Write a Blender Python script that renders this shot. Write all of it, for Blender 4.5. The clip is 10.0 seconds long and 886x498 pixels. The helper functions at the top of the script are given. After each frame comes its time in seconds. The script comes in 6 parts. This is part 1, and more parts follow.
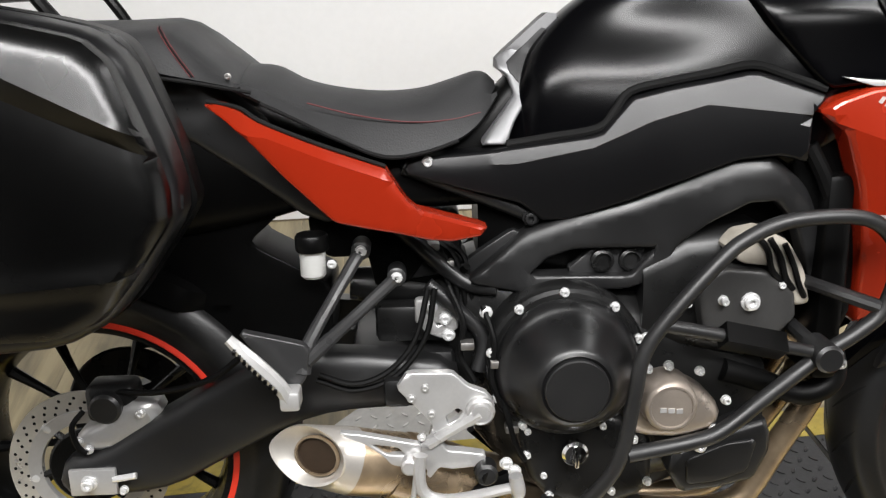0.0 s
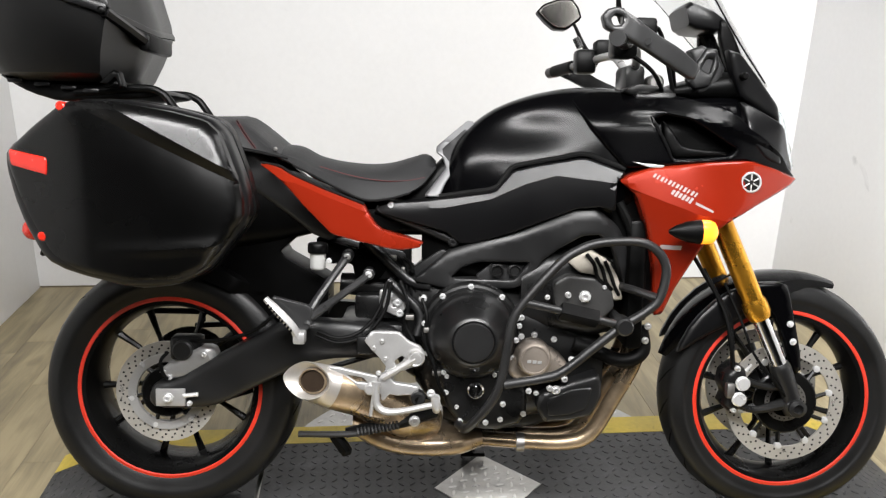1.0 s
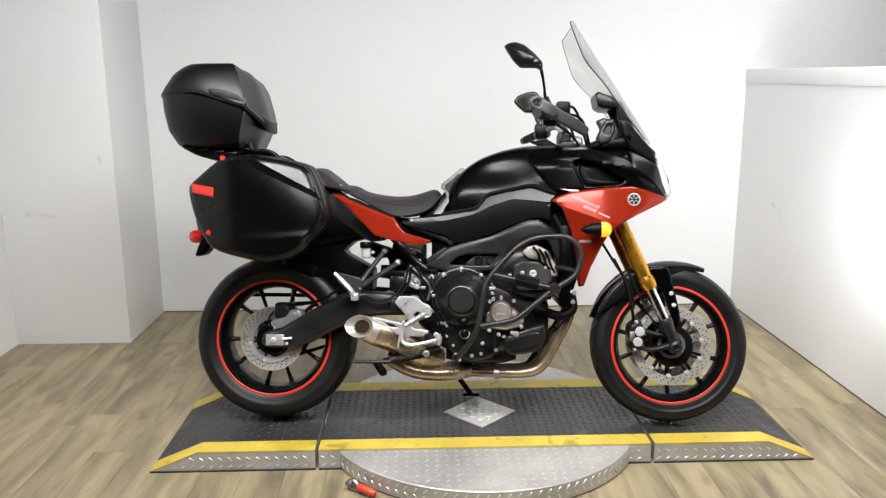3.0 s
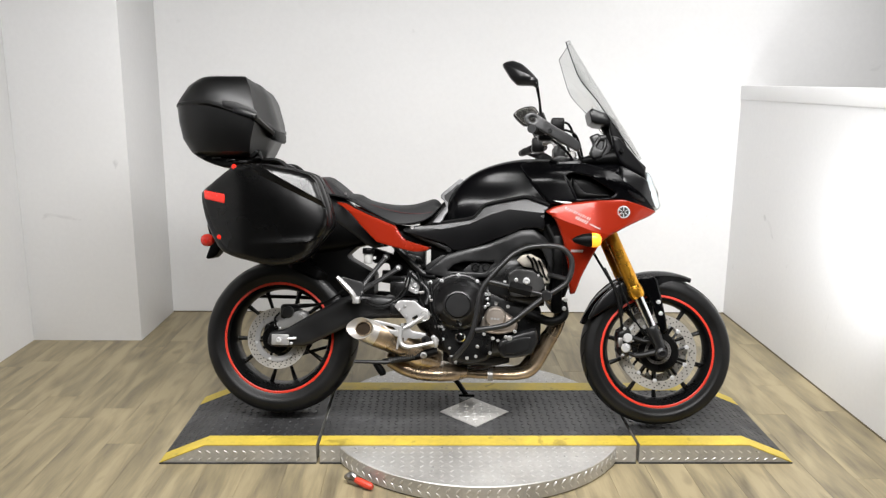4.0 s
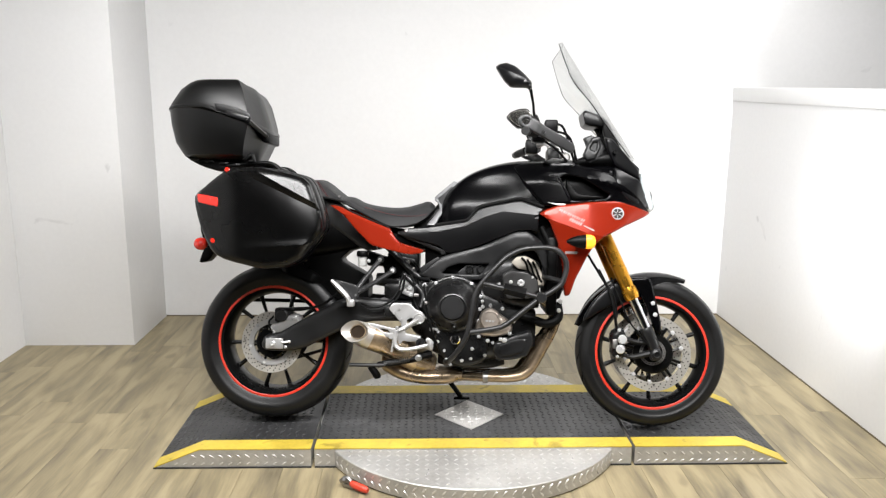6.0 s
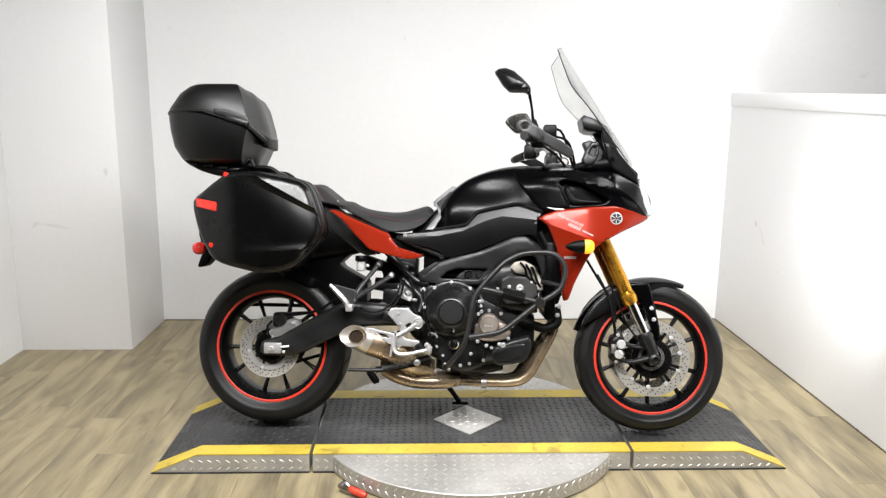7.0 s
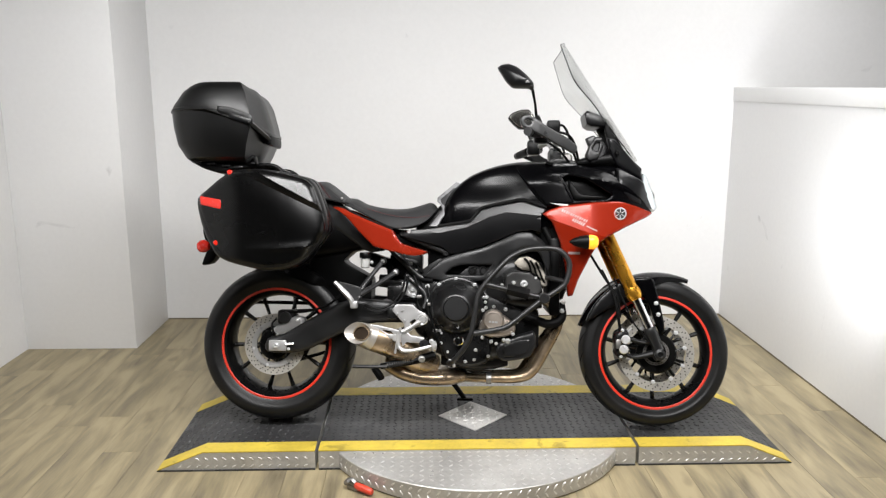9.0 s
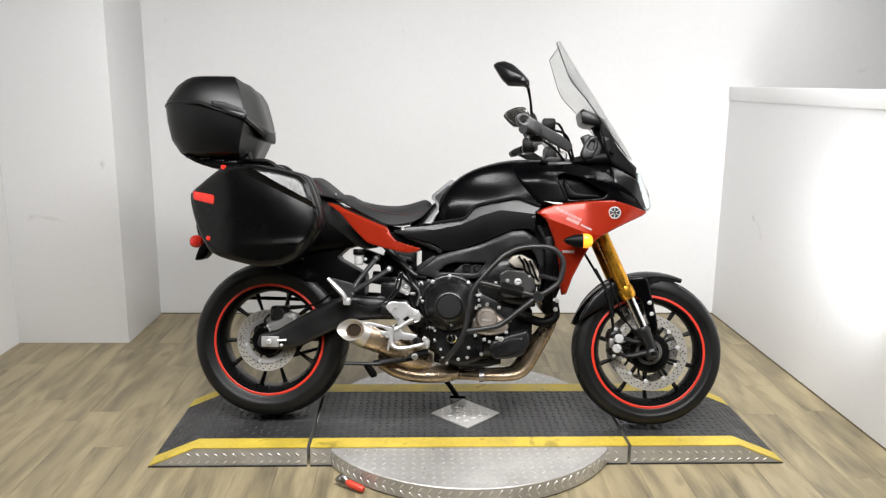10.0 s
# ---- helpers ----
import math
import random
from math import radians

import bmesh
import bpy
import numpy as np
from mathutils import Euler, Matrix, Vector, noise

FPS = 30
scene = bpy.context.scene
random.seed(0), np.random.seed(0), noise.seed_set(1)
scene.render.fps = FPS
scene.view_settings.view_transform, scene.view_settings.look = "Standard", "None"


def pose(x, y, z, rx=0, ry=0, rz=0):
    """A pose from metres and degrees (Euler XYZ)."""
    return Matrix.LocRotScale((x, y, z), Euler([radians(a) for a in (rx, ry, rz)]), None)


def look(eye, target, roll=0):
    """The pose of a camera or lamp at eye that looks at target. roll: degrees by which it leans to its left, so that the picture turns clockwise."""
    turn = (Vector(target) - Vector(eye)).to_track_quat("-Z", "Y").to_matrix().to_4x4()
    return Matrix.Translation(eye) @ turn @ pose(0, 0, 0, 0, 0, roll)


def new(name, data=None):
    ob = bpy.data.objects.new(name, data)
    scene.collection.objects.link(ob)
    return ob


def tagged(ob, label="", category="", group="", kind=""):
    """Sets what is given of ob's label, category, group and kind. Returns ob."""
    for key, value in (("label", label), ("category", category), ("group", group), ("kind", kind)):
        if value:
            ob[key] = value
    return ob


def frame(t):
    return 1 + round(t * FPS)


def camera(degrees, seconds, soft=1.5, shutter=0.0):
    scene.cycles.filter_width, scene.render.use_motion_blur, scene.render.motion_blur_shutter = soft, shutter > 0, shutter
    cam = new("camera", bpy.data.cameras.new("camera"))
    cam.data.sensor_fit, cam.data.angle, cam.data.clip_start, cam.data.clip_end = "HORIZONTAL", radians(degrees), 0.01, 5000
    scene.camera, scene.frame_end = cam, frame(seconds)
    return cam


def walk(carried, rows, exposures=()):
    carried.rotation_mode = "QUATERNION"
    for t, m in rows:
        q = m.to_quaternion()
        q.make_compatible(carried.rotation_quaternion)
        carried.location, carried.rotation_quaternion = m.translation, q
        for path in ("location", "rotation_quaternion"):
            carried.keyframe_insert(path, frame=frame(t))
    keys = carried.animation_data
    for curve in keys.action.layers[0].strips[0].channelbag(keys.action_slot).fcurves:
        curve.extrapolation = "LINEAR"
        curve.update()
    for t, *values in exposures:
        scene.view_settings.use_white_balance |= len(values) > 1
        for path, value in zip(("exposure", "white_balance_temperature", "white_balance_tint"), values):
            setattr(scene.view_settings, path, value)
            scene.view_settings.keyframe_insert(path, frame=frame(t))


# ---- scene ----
cam = camera(58.8, 10.0, soft=1.3)
PATH = [
    (0, (-0.367, -0.721, 1.273), (-0.158, 1.04, 0.349), -0.5),
    (0.3, (-0.336, -0.926, 1.338), (-0.228, 0.875, 0.475), -2.6),
    (0.5, (-0.34, -1.094, 1.357), (-0.227, 0.702, 0.484), 0.1),
    (0.6, (-0.34, -1.166, 1.351), (-0.198, 0.648, 0.521), 0.2),
    (0.8, (-0.289, -1.301, 1.413), (-0.153, 0.535, 0.631), 0.8),
    (1, (-0.324, -1.476, 1.377), (-0.127, 0.405, 0.724), 1.4),
    (1.3, (-0.32, -1.693, 1.397), (-0.187, 0.192, 0.742), -0.6),
    (1.5, (-0.325, -1.826, 1.403), (-0.21, 0.079, 0.804), -0.1),
    (1.8, (-0.229, -2.016, 1.391), (-0.15, -0.114, 0.778), -0.2),
    (2, (-0.215, -2.133, 1.404), (-0.123, -0.22, 0.826), 0.9),
    (2.3, (-0.238, -2.298, 1.387), (-0.118, -0.364, 0.891), 0.5),
    (2.5, (-0.282, -2.418, 1.395), (-0.182, -0.486, 0.886), 0.8),
    (2.7, (-0.254, -2.52, 1.392), (-0.193, -0.569, 0.956), -0.6),
    (3.8, (-0.205, -2.779, 1.437), (-0.173, -0.825, 1.013), 0.7),
    (4, (-0.197, -2.783, 1.44), (-0.159, -0.828, 1.021), 0.5),
    (4.5, (-0.207, -2.784, 1.44), (-0.163, -0.829, 1.021), 0.5),
    (5, (-0.206, -2.789, 1.438), (-0.156, -0.83, 1.041), 0.5),
    (5.5, (-0.202, -2.784, 1.437), (-0.148, -0.829, 1.022), 0.3),
    (7, (-0.205, -2.778, 1.439), (-0.144, -0.82, 1.038), 0.4),
    (7.5, (-0.21, -2.781, 1.442), (-0.147, -0.825, 1.031), 0.0),
    (8, (-0.226, -2.786, 1.436), (-0.167, -0.828, 1.032), 0.3),
    (8.5, (-0.215, -2.786, 1.431), (-0.154, -0.829, 1.026), 0.1),
    (9, (-0.215, -2.78, 1.433), (-0.158, -0.823, 1.027), 0.0),
    (9.5, (-0.213, -2.778, 1.432), (-0.155, -0.824, 1.011), 0.4),
    (10, (-0.211, -2.772, 1.437), (-0.141, -0.817, 1.021), 0.6),
]
EXPOSURES = [(0, -0.12), (0.5, -0.06), (1.0, -0.12), (1.5, -0.14), (2.0, -0.2), (2.5, -0.25), (4.0, -0.22), (4.5, -0.13), (5.0, -0.02), (5.5, 0.0), (7.0, 0.0), (7.5, 0.02), (8.0, -0.13), (8.5, -0.19), (9.0, -0.25), (9.5, -0.26), (10.0, -0.26)]
walk(cam, [(t, look(eye, target, roll)) for t, eye, target, roll in PATH], EXPOSURES)
# ---- light ----
world = bpy.data.worlds.new("world")
scene.world = world
world.use_nodes = True
world.node_tree.nodes["Background"].inputs[0].default_value = (0.9, 0.95, 1.0, 1)
world.node_tree.nodes["Background"].inputs[1].default_value = 0.012


def area_light(name, eye, target, sx, sy, watts, colour=(1, 0.99, 0.985), spread=180):
    data = bpy.data.lights.new(name, "AREA")
    data.shape, data.size, data.size_y, data.energy, data.color = "RECTANGLE", sx, sy, watts, colour
    data.spread = radians(spread)
    ob = new(name, data)
    ob.matrix_world = look(eye, target)
    return ob


# Added fill over the partition, to brighten the alcove and the column's side.
area_light("ceiling_panel_light", (1.5, 0.85, 2.66), (1.35, 0.95, 0), 1.6, 0.5, 26)
area_light("booth_strip_light", (-0.12, -0.95, 2.66), (-0.1, 0.55, 0.1), 3.0, 0.35, 131, spread=146)
area_light("shop_panel_light", (-0.2, -2.4, 2.95), (-0.1, 0.5, 0.4), 1.2, 0.5, 38)
area_light("studio_panel_light", (1.38, 0.0, 0.85), (1.69, 0.76, 0.78), 0.3, 0.3, 6.5, (0.95, 0.97, 1.0), spread=110)


# ---- materials ----
def mat(name, colour, rough=0.5, metal=0.0, vary=0.15, scale=8.0, grain=120.0, bump=0.02, coat=0.0, rvary=0.1, stretch=(1, 1, 1),
        per_object=0.0, per_island=0.0, world_grain=False, emit=None, spec=0.5, dist=0.002):
    m = bpy.data.materials.new(name)
    m.use_nodes = True
    nt = m.node_tree
    N, Lk = nt.nodes, nt.links
    b = N["Principled BSDF"]
    tc = N.new("ShaderNodeTexCoord")
    mp = N.new("ShaderNodeMapping")
    mp.inputs["Scale"].default_value = stretch
    if world_grain:
        shift = N.new("ShaderNodeVectorMath")
        shift.operation = "MULTIPLY_ADD"
        shift.inputs[1].default_value = (0, 17, 5)
        Lk.new(N.new("ShaderNodeObjectInfo").outputs["Random"], shift.inputs[0])
        Lk.new(N.new("ShaderNodeNewGeometry").outputs["Position"], shift.inputs[2])
        Lk.new(shift.outputs[0], mp.inputs[0])
    else:
        Lk.new(tc.outputs["Object"], mp.inputs[0])
    n1, n2 = N.new("ShaderNodeTexNoise"), N.new("ShaderNodeTexNoise")
    n1.inputs["Scale"].default_value, n1.inputs["Detail"].default_value = scale, 4
    n2.inputs["Scale"].default_value, n2.inputs["Detail"].default_value = grain, 3
    Lk.new(mp.outputs[0], n1.inputs["Vector"])
    Lk.new(mp.outputs[0], n2.inputs["Vector"])
    add = N.new("ShaderNodeMath")
    add.operation = "MULTIPLY_ADD"
    add.inputs[1].default_value = 0.45
    Lk.new(n2.outputs["Fac"], add.inputs[0])
    Lk.new(n1.outputs["Fac"], add.inputs[2])
    last = add.outputs[0]
    if per_object or per_island:
        src = N.new("ShaderNodeObjectInfo").outputs["Random"] if per_object else N.new("ShaderNodeNewGeometry").outputs["Random Per Island"]
        a2 = N.new("ShaderNodeMath")
        a2.operation = "MULTIPLY_ADD"
        a2.inputs[1].default_value = (per_object or per_island) / max(vary, 0.01)
        Lk.new(src, a2.inputs[0])
        Lk.new(last, a2.inputs[2])
        last = a2.outputs[0]
    mr = N.new("ShaderNodeMapRange")
    mr.inputs["From Min"].default_value, mr.inputs["From Max"].default_value = 0.35, 1.1
    mr.inputs["To Min"].default_value, mr.inputs["To Max"].default_value = 1 - vary, 1 + vary
    mr.clamp = False
    Lk.new(last, mr.inputs["Value"])
    mul = N.new("ShaderNodeVectorMath")
    mul.operation = "SCALE"
    mul.inputs[0].default_value = colour
    Lk.new(mr.outputs[0], mul.inputs["Scale"])
    Lk.new(mul.outputs[0], b.inputs["Base Color"])
    rr = N.new("ShaderNodeMapRange")
    rr.inputs["From Min"].default_value, rr.inputs["From Max"].default_value = 0.3, 0.7
    rr.inputs["To Min"].default_value, rr.inputs["To Max"].default_value = max(rough - rvary, 0.02), min(rough + rvary, 1)
    Lk.new(n1.outputs["Fac"], rr.inputs["Value"])
    Lk.new(rr.outputs[0], b.inputs["Roughness"])
    b.inputs["Metallic"].default_value = metal
    b.inputs["Coat Weight"].default_value = coat
    b.inputs["Coat Roughness"].default_value = 0.06
    b.inputs["Specular IOR Level"].default_value = spec
    if bump:
        bp = N.new("ShaderNodeBump")
        bp.inputs["Strength"].default_value, bp.inputs["Distance"].default_value = bump, dist
        Lk.new(n2.outputs["Fac"], bp.inputs["Height"])
        Lk.new(bp.outputs[0], b.inputs["Normal"])
    if emit:
        b.inputs["Emission Color"].default_value = (*emit[:3], 1)
        b.inputs["Emission Strength"].default_value = emit[3]
    return m


def glass(name, colour, rough=0.02, density=0.5):
    """Thin tinted sheet: part clear, part glossy."""
    m = bpy.data.materials.new(name)
    m.use_nodes = True
    N, Lk = m.node_tree.nodes, m.node_tree.links
    N.remove(N["Principled BSDF"])
    t, g, mx, fr = N.new("ShaderNodeBsdfTransparent"), N.new("ShaderNodeBsdfGlossy"), N.new("ShaderNodeMixShader"), N.new("ShaderNodeLayerWeight")
    t.inputs[0].default_value = (*colour, 1)
    g.inputs["Roughness"].default_value = rough
    fr.inputs["Blend"].default_value = 0.12
    Lk.new(fr.outputs["Facing"], mx.inputs[0])
    Lk.new(t.outputs[0], mx.inputs[1])
    Lk.new(g.outputs[0], mx.inputs[2])
    Lk.new(mx.outputs[0], N["Material Output"].inputs[0])
    return m


M_wall = mat("white_wall_paint", (0.73, 0.73, 0.73), 0.55, grain=42, bump=0.10, vary=0.05, scale=1.1)
def smudged(m, scale, lo, hi, dark):
    """Sparse scuff marks with a shape of their own over a painted surface."""
    N, Lk = m.node_tree.nodes, m.node_tree.links
    sc = [n for n in N if n.bl_idname == "ShaderNodeVectorMath" and n.operation == "SCALE"][0]
    tone = sc.inputs["Scale"].links[0].from_socket
    tc, n1, mr, mul = N.new("ShaderNodeTexCoord"), N.new("ShaderNodeTexNoise"), N.new("ShaderNodeMapRange"), N.new("ShaderNodeMath")
    n1.inputs["Scale"].default_value, n1.inputs["Detail"].default_value, n1.inputs["Distortion"].default_value = scale, 5, 0.8
    Lk.new(tc.outputs["Object"], n1.inputs["Vector"])
    mr.inputs["From Min"].default_value, mr.inputs["From Max"].default_value = lo, hi
    mr.inputs["To Min"].default_value, mr.inputs["To Max"].default_value = 1.0, dark
    Lk.new(n1.outputs["Fac"], mr.inputs["Value"])
    mul.operation = "MULTIPLY"
    Lk.new(tone, mul.inputs[0])
    Lk.new(mr.outputs[0], mul.inputs[1])
    Lk.new(mul.outputs[0], sc.inputs["Scale"])


smudged(M_wall, 5.0, 0.70, 0.80, 0.72)
M_trim = mat("white_trim_paint", (0.80, 0.80, 0.80), 0.4, vary=0.02, scale=3, grain=40, bump=0.03)
M_ceil = mat("ceiling_paint", (0.10, 0.098, 0.095), 0.8, vary=0.04, scale=2, grain=80, bump=0.1)
def plank_material():
    """Oak-look print: long streaks of yellow-beige and grey-brown with dark knots, shifted from board to board."""
    m = bpy.data.materials.new("oak_print_vinyl")
    m.use_nodes = True
    N, Lk = m.node_tree.nodes, m.node_tree.links
    b = N["Principled BSDF"]
    shift = N.new("ShaderNodeVectorMath")
    shift.operation = "MULTIPLY_ADD"
    shift.inputs[1].default_value = (3, 17, 5)
    Lk.new(N.new("ShaderNodeObjectInfo").outputs["Random"], shift.inputs[0])
    Lk.new(N.new("ShaderNodeNewGeometry").outputs["Position"], shift.inputs[2])

    def noise_at(scale, stretch, detail, rough=0.55, warp=0.0):
        mp, n = N.new("ShaderNodeMapping"), N.new("ShaderNodeTexNoise")
        mp.inputs["Scale"].default_value = stretch
        Lk.new(shift.outputs[0], mp.inputs[0])
        Lk.new(mp.outputs[0], n.inputs["Vector"])
        n.inputs["Scale"].default_value, n.inputs["Detail"].default_value, n.inputs["Roughness"].default_value, n.inputs["Distortion"].default_value = scale, detail, rough, warp
        return n.outputs["Fac"]

    broad = noise_at(3.0, (4.6, 0.75, 1), 3, 0.5, 0.5)
    grain = noise_at(30.0, (4.0, 0.26, 1), 5, 0.65, 0.3)
    knots = noise_at(5.0, (1.6, 0.8, 1), 2, 0.4, 0.2)
    mix = N.new("ShaderNodeMath")
    mix.operation = "MULTIPLY_ADD"
    mix.inputs[1].default_value = 0.34
    Lk.new(grain, mix.inputs[0])
    Lk.new(broad, mix.inputs[2])
    ramp = N.new("ShaderNodeValToRGB")
    e = ramp.color_ramp.elements
    e[0].position, e[0].color = 0.38, (0.106, 0.084, 0.049, 1)
    e[1].position, e[1].color = 0.82, (0.346, 0.286, 0.171, 1)
    for pos, c in ((0.51, (0.180, 0.150, 0.094, 1)), (0.62, (0.232, 0.193, 0.115, 1)), (0.72, (0.289, 0.238, 0.141, 1))):
        q = e.new(pos)
        q.color = c
    Lk.new(mix.outputs[0], ramp.inputs[0])
    kr = N.new("ShaderNodeMapRange")
    kr.inputs["From Min"].default_value, kr.inputs["From Max"].default_value = 0.24, 0.31
    kr.inputs["To Min"].default_value, kr.inputs["To Max"].default_value = 0.72, 1.0
    Lk.new(knots, kr.inputs["Value"])
    sc = N.new("ShaderNodeVectorMath")
    sc.operation = "SCALE"
    Lk.new(ramp.outputs[0], sc.inputs[0])
    Lk.new(kr.outputs[0], sc.inputs["Scale"])
    Lk.new(sc.outputs[0], b.inputs["Base Color"])
    rr = N.new("ShaderNodeMapRange")
    rr.inputs["To Min"].default_value, rr.inputs["To Max"].default_value = 0.34, 0.55
    Lk.new(grain, rr.inputs["Value"])
    Lk.new(rr.outputs[0], b.inputs["Roughness"])
    bp = N.new("ShaderNodeBump")
    bp.inputs["Strength"].default_value, bp.inputs["Distance"].default_value = 0.12, 0.001
    Lk.new(grain, bp.inputs["Height"])
    Lk.new(bp.outputs[0], b.inputs["Normal"])
    return m


M_plank = plank_material()
# Near-black, for surfaces out of view that darken what the bike reflects.
M_unseen = mat("dim_shop_paint", (0.022, 0.021, 0.020), 0.8, vary=0.2, scale=1.2, grain=30, bump=0.05)
M_gap = mat("plank_joint", (0.13, 0.105, 0.068), 0.8, vary=0.1)
M_rubber = mat("rubber_tread_mat", (0.032, 0.032, 0.033), 0.46, vary=0.5, scale=7, grain=90, bump=0.30, rvary=0.14, spec=0.42)
smudged(M_rubber, 9.0, 0.58, 0.72, 1.9)
M_yellow = mat("yellow_safety_tape", (0.56, 0.42, 0.055), 0.5, vary=0.28, scale=9, grain=70, bump=0.08)
smudged(M_yellow, 14.0, 0.60, 0.70, 0.6)
M_plate = mat("aluminium_tread_plate", (0.50, 0.49, 0.47), 0.42, 0.5, vary=0.32, scale=6, grain=60, bump=0.06, rvary=0.12)
M_rib = mat("polished_tread_rib", (0.68, 0.67, 0.65), 0.34, 0.6, vary=0.08, scale=10, grain=80)
M_gloss = mat("gloss_black_paint", (0.0012, 0.0012, 0.0015), 0.21, vary=0.1, scale=4, bump=0, coat=0.0, rvary=0.02, spec=0.15)
M_satin = mat("satin_black_paint", (0.003, 0.003, 0.0034), 0.34, vary=0.12, scale=6, grain=300, bump=0.02, rvary=0.03, spec=0.36)
M_case = mat("grained_black_case_plastic", (0.0012, 0.0012, 0.0012), 0.27, vary=0.12, scale=6, grain=520, bump=0.03, rvary=0.03, spec=0.36)
M_lid = mat("grained_black_lid_plastic", (0.0028, 0.0028, 0.0028), 0.37, vary=0.15, scale=6, grain=620, bump=0.08, rvary=0.04, spec=0.36)
M_plastic = mat("black_plastic", (0.002, 0.002, 0.002), 0.36, vary=0.15, scale=7, grain=300, bump=0.05, spec=0.10)
M_frame = mat("dark_grey_frame_paint", (0.0098, 0.0098, 0.0101), 0.36, vary=0.12, scale=8, grain=260, bump=0.04, spec=0.46)
M_cast = mat("dark_cast_frame_paint", (0.0090, 0.0090, 0.0093), 0.40, vary=0.12, scale=8, grain=260, bump=0.04, spec=0.5)
M_bar = mat("dark_powder_coat", (0.0101, 0.0101, 0.0104), 0.42, vary=0.1, scale=12, grain=320, bump=0.06, spec=0.5)
M_cover = mat("satin_black_engine_cover", (0.005, 0.005, 0.0052), 0.34, vary=0.12, scale=14, grain=220, bump=0.04, spec=0.5)
M_seat = mat("black_seat_vinyl", (0.020, 0.020, 0.0205), 0.52, vary=0.12, scale=8, grain=330, bump=0.25, spec=0.25)
M_thread = mat("red_seat_stitch", (0.07, 0.009, 0.010), 0.6, vary=0.1)
M_red = mat("red_metallic_paint", (0.28, 0.018, 0.005), 0.25, 0.3, vary=0.10, scale=5, grain=600, bump=0.0, rvary=0.04, spec=0.35, coat=0.45)
M_gold = mat("gold_anodised_fork", (0.68, 0.33, 0.035), 0.30, 0.9, vary=0.08, scale=12, bump=0.0)
M_chrome = mat("chrome", (0.75, 0.75, 0.76), 0.12, 1.0, vary=0.04, bump=0.0, rvary=0.03)
M_alu = mat("cast_aluminium", (0.50, 0.495, 0.49), 0.36, 0.6, vary=0.10, scale=14, grain=160, bump=0.06)
M_steel = mat("brushed_steel", (0.30, 0.29, 0.28), 0.45, 1.0, vary=0.12, scale=30, grain=200, bump=0.03)
M_bolt = mat("zinc_bolt", (0.72, 0.72, 0.72), 0.28, 0.5, vary=0.08, bump=0.0)
M_exh = mat("heat_tinted_exhaust_steel", (0.36, 0.275, 0.185), 0.30, 0.78, vary=0.6, scale=9, grain=50, bump=0.03)
M_tip = mat("brushed_exhaust_tip", (0.62, 0.585, 0.54), 0.34, 0.7, vary=0.10, scale=10, grain=120, bump=0.02)
M_soot = mat("sooty_bore", (0.028, 0.018, 0.011), 0.6, 0.2, vary=0.3, scale=20, spec=0.2)
M_tyre = mat("tyre_rubber", (0.008, 0.008, 0.0081), 0.38, vary=0.35, scale=9, grain=150, bump=0.12, rvary=0.08, spec=0.28)
M_groove = mat("tyre_groove_rubber", (0.008, 0.008, 0.008), 0.8, vary=0.1, spec=0.1)
M_rim = mat("black_wheel_paint", (0.004, 0.004, 0.004), 0.3, vary=0.1, scale=9, bump=0.0, coat=0.2, spec=0.15)
M_stripe = mat("red_rim_stripe", (0.58, 0.030, 0.012), 0.45, vary=0.06, bump=0.0)
M_disc = mat("brake_disc_steel", (0.56, 0.535, 0.49), 0.36, 0.6, vary=0.12, scale=20, grain=220, bump=0.03)
M_bronze = mat("bronze_engine_cover", (0.37, 0.32, 0.275), 0.36, 0.7, vary=0.10, scale=18, grain=180, bump=0.03)
M_engine = mat("black_engine_paint", (0.0073, 0.0073, 0.0073), 0.32, 0.0, vary=0.2, scale=16, grain=200, bump=0.05, spec=0.34)
M_head = mat("grey_cast_engine_paint", (0.0330, 0.0324, 0.0318), 0.42, 0.2, vary=0.2, scale=20, grain=180, bump=0.06, spec=0.4)
M_hose = mat("black_rubber_hose", (0.003, 0.003, 0.003), 0.5, vary=0.1, scale=20, bump=0.05, spec=0.1)
M_amber = mat("lit_amber_lens", (0.9, 0.35, 0.03), 0.25, vary=0.05, emit=(1.0, 0.30, 0.015, 1.6))
M_redlens = mat("red_reflector_lens", (0.62, 0.02, 0.01), 0.2, vary=0.08, scale=60, grain=300, bump=0.1, coat=0.5)
M_lamp = mat("headlamp_lens", (0.62, 0.68, 0.70), 0.12, 0.3, vary=0.15, scale=25, bump=0.0, coat=1.0)
M_mirror = mat("mirror_glass", (0.72, 0.70, 0.66), 0.16, 1.0, vary=0.02, bump=0.0, rvary=0.01)
M_bracket = mat("grey_bracket_paint", (0.022, 0.022, 0.0225), 0.36, vary=0.12, scale=12, grain=220, bump=0.03, spec=0.4)
M_beige = mat("beige_casting", (0.36, 0.33, 0.28), 0.5, 0.2, vary=0.15, scale=25, grain=160, bump=0.05)
M_pad = mat("satin_silver_trim", (0.17, 0.17, 0.174), 0.42, 0.3, vary=0.1, scale=12, grain=260, bump=0.03)
M_white = mat("white_decal", (0.33, 0.30, 0.29), 0.4, vary=0.04, bump=0)
M_resv = mat("milky_reservoir_plastic", (0.36, 0.36, 0.35), 0.4, vary=0.08, scale=20, bump=0.02)
M_handle = mat("red_clamp_grip", (0.65, 0.06, 0.03), 0.4, vary=0.1, scale=30, bump=0.03)
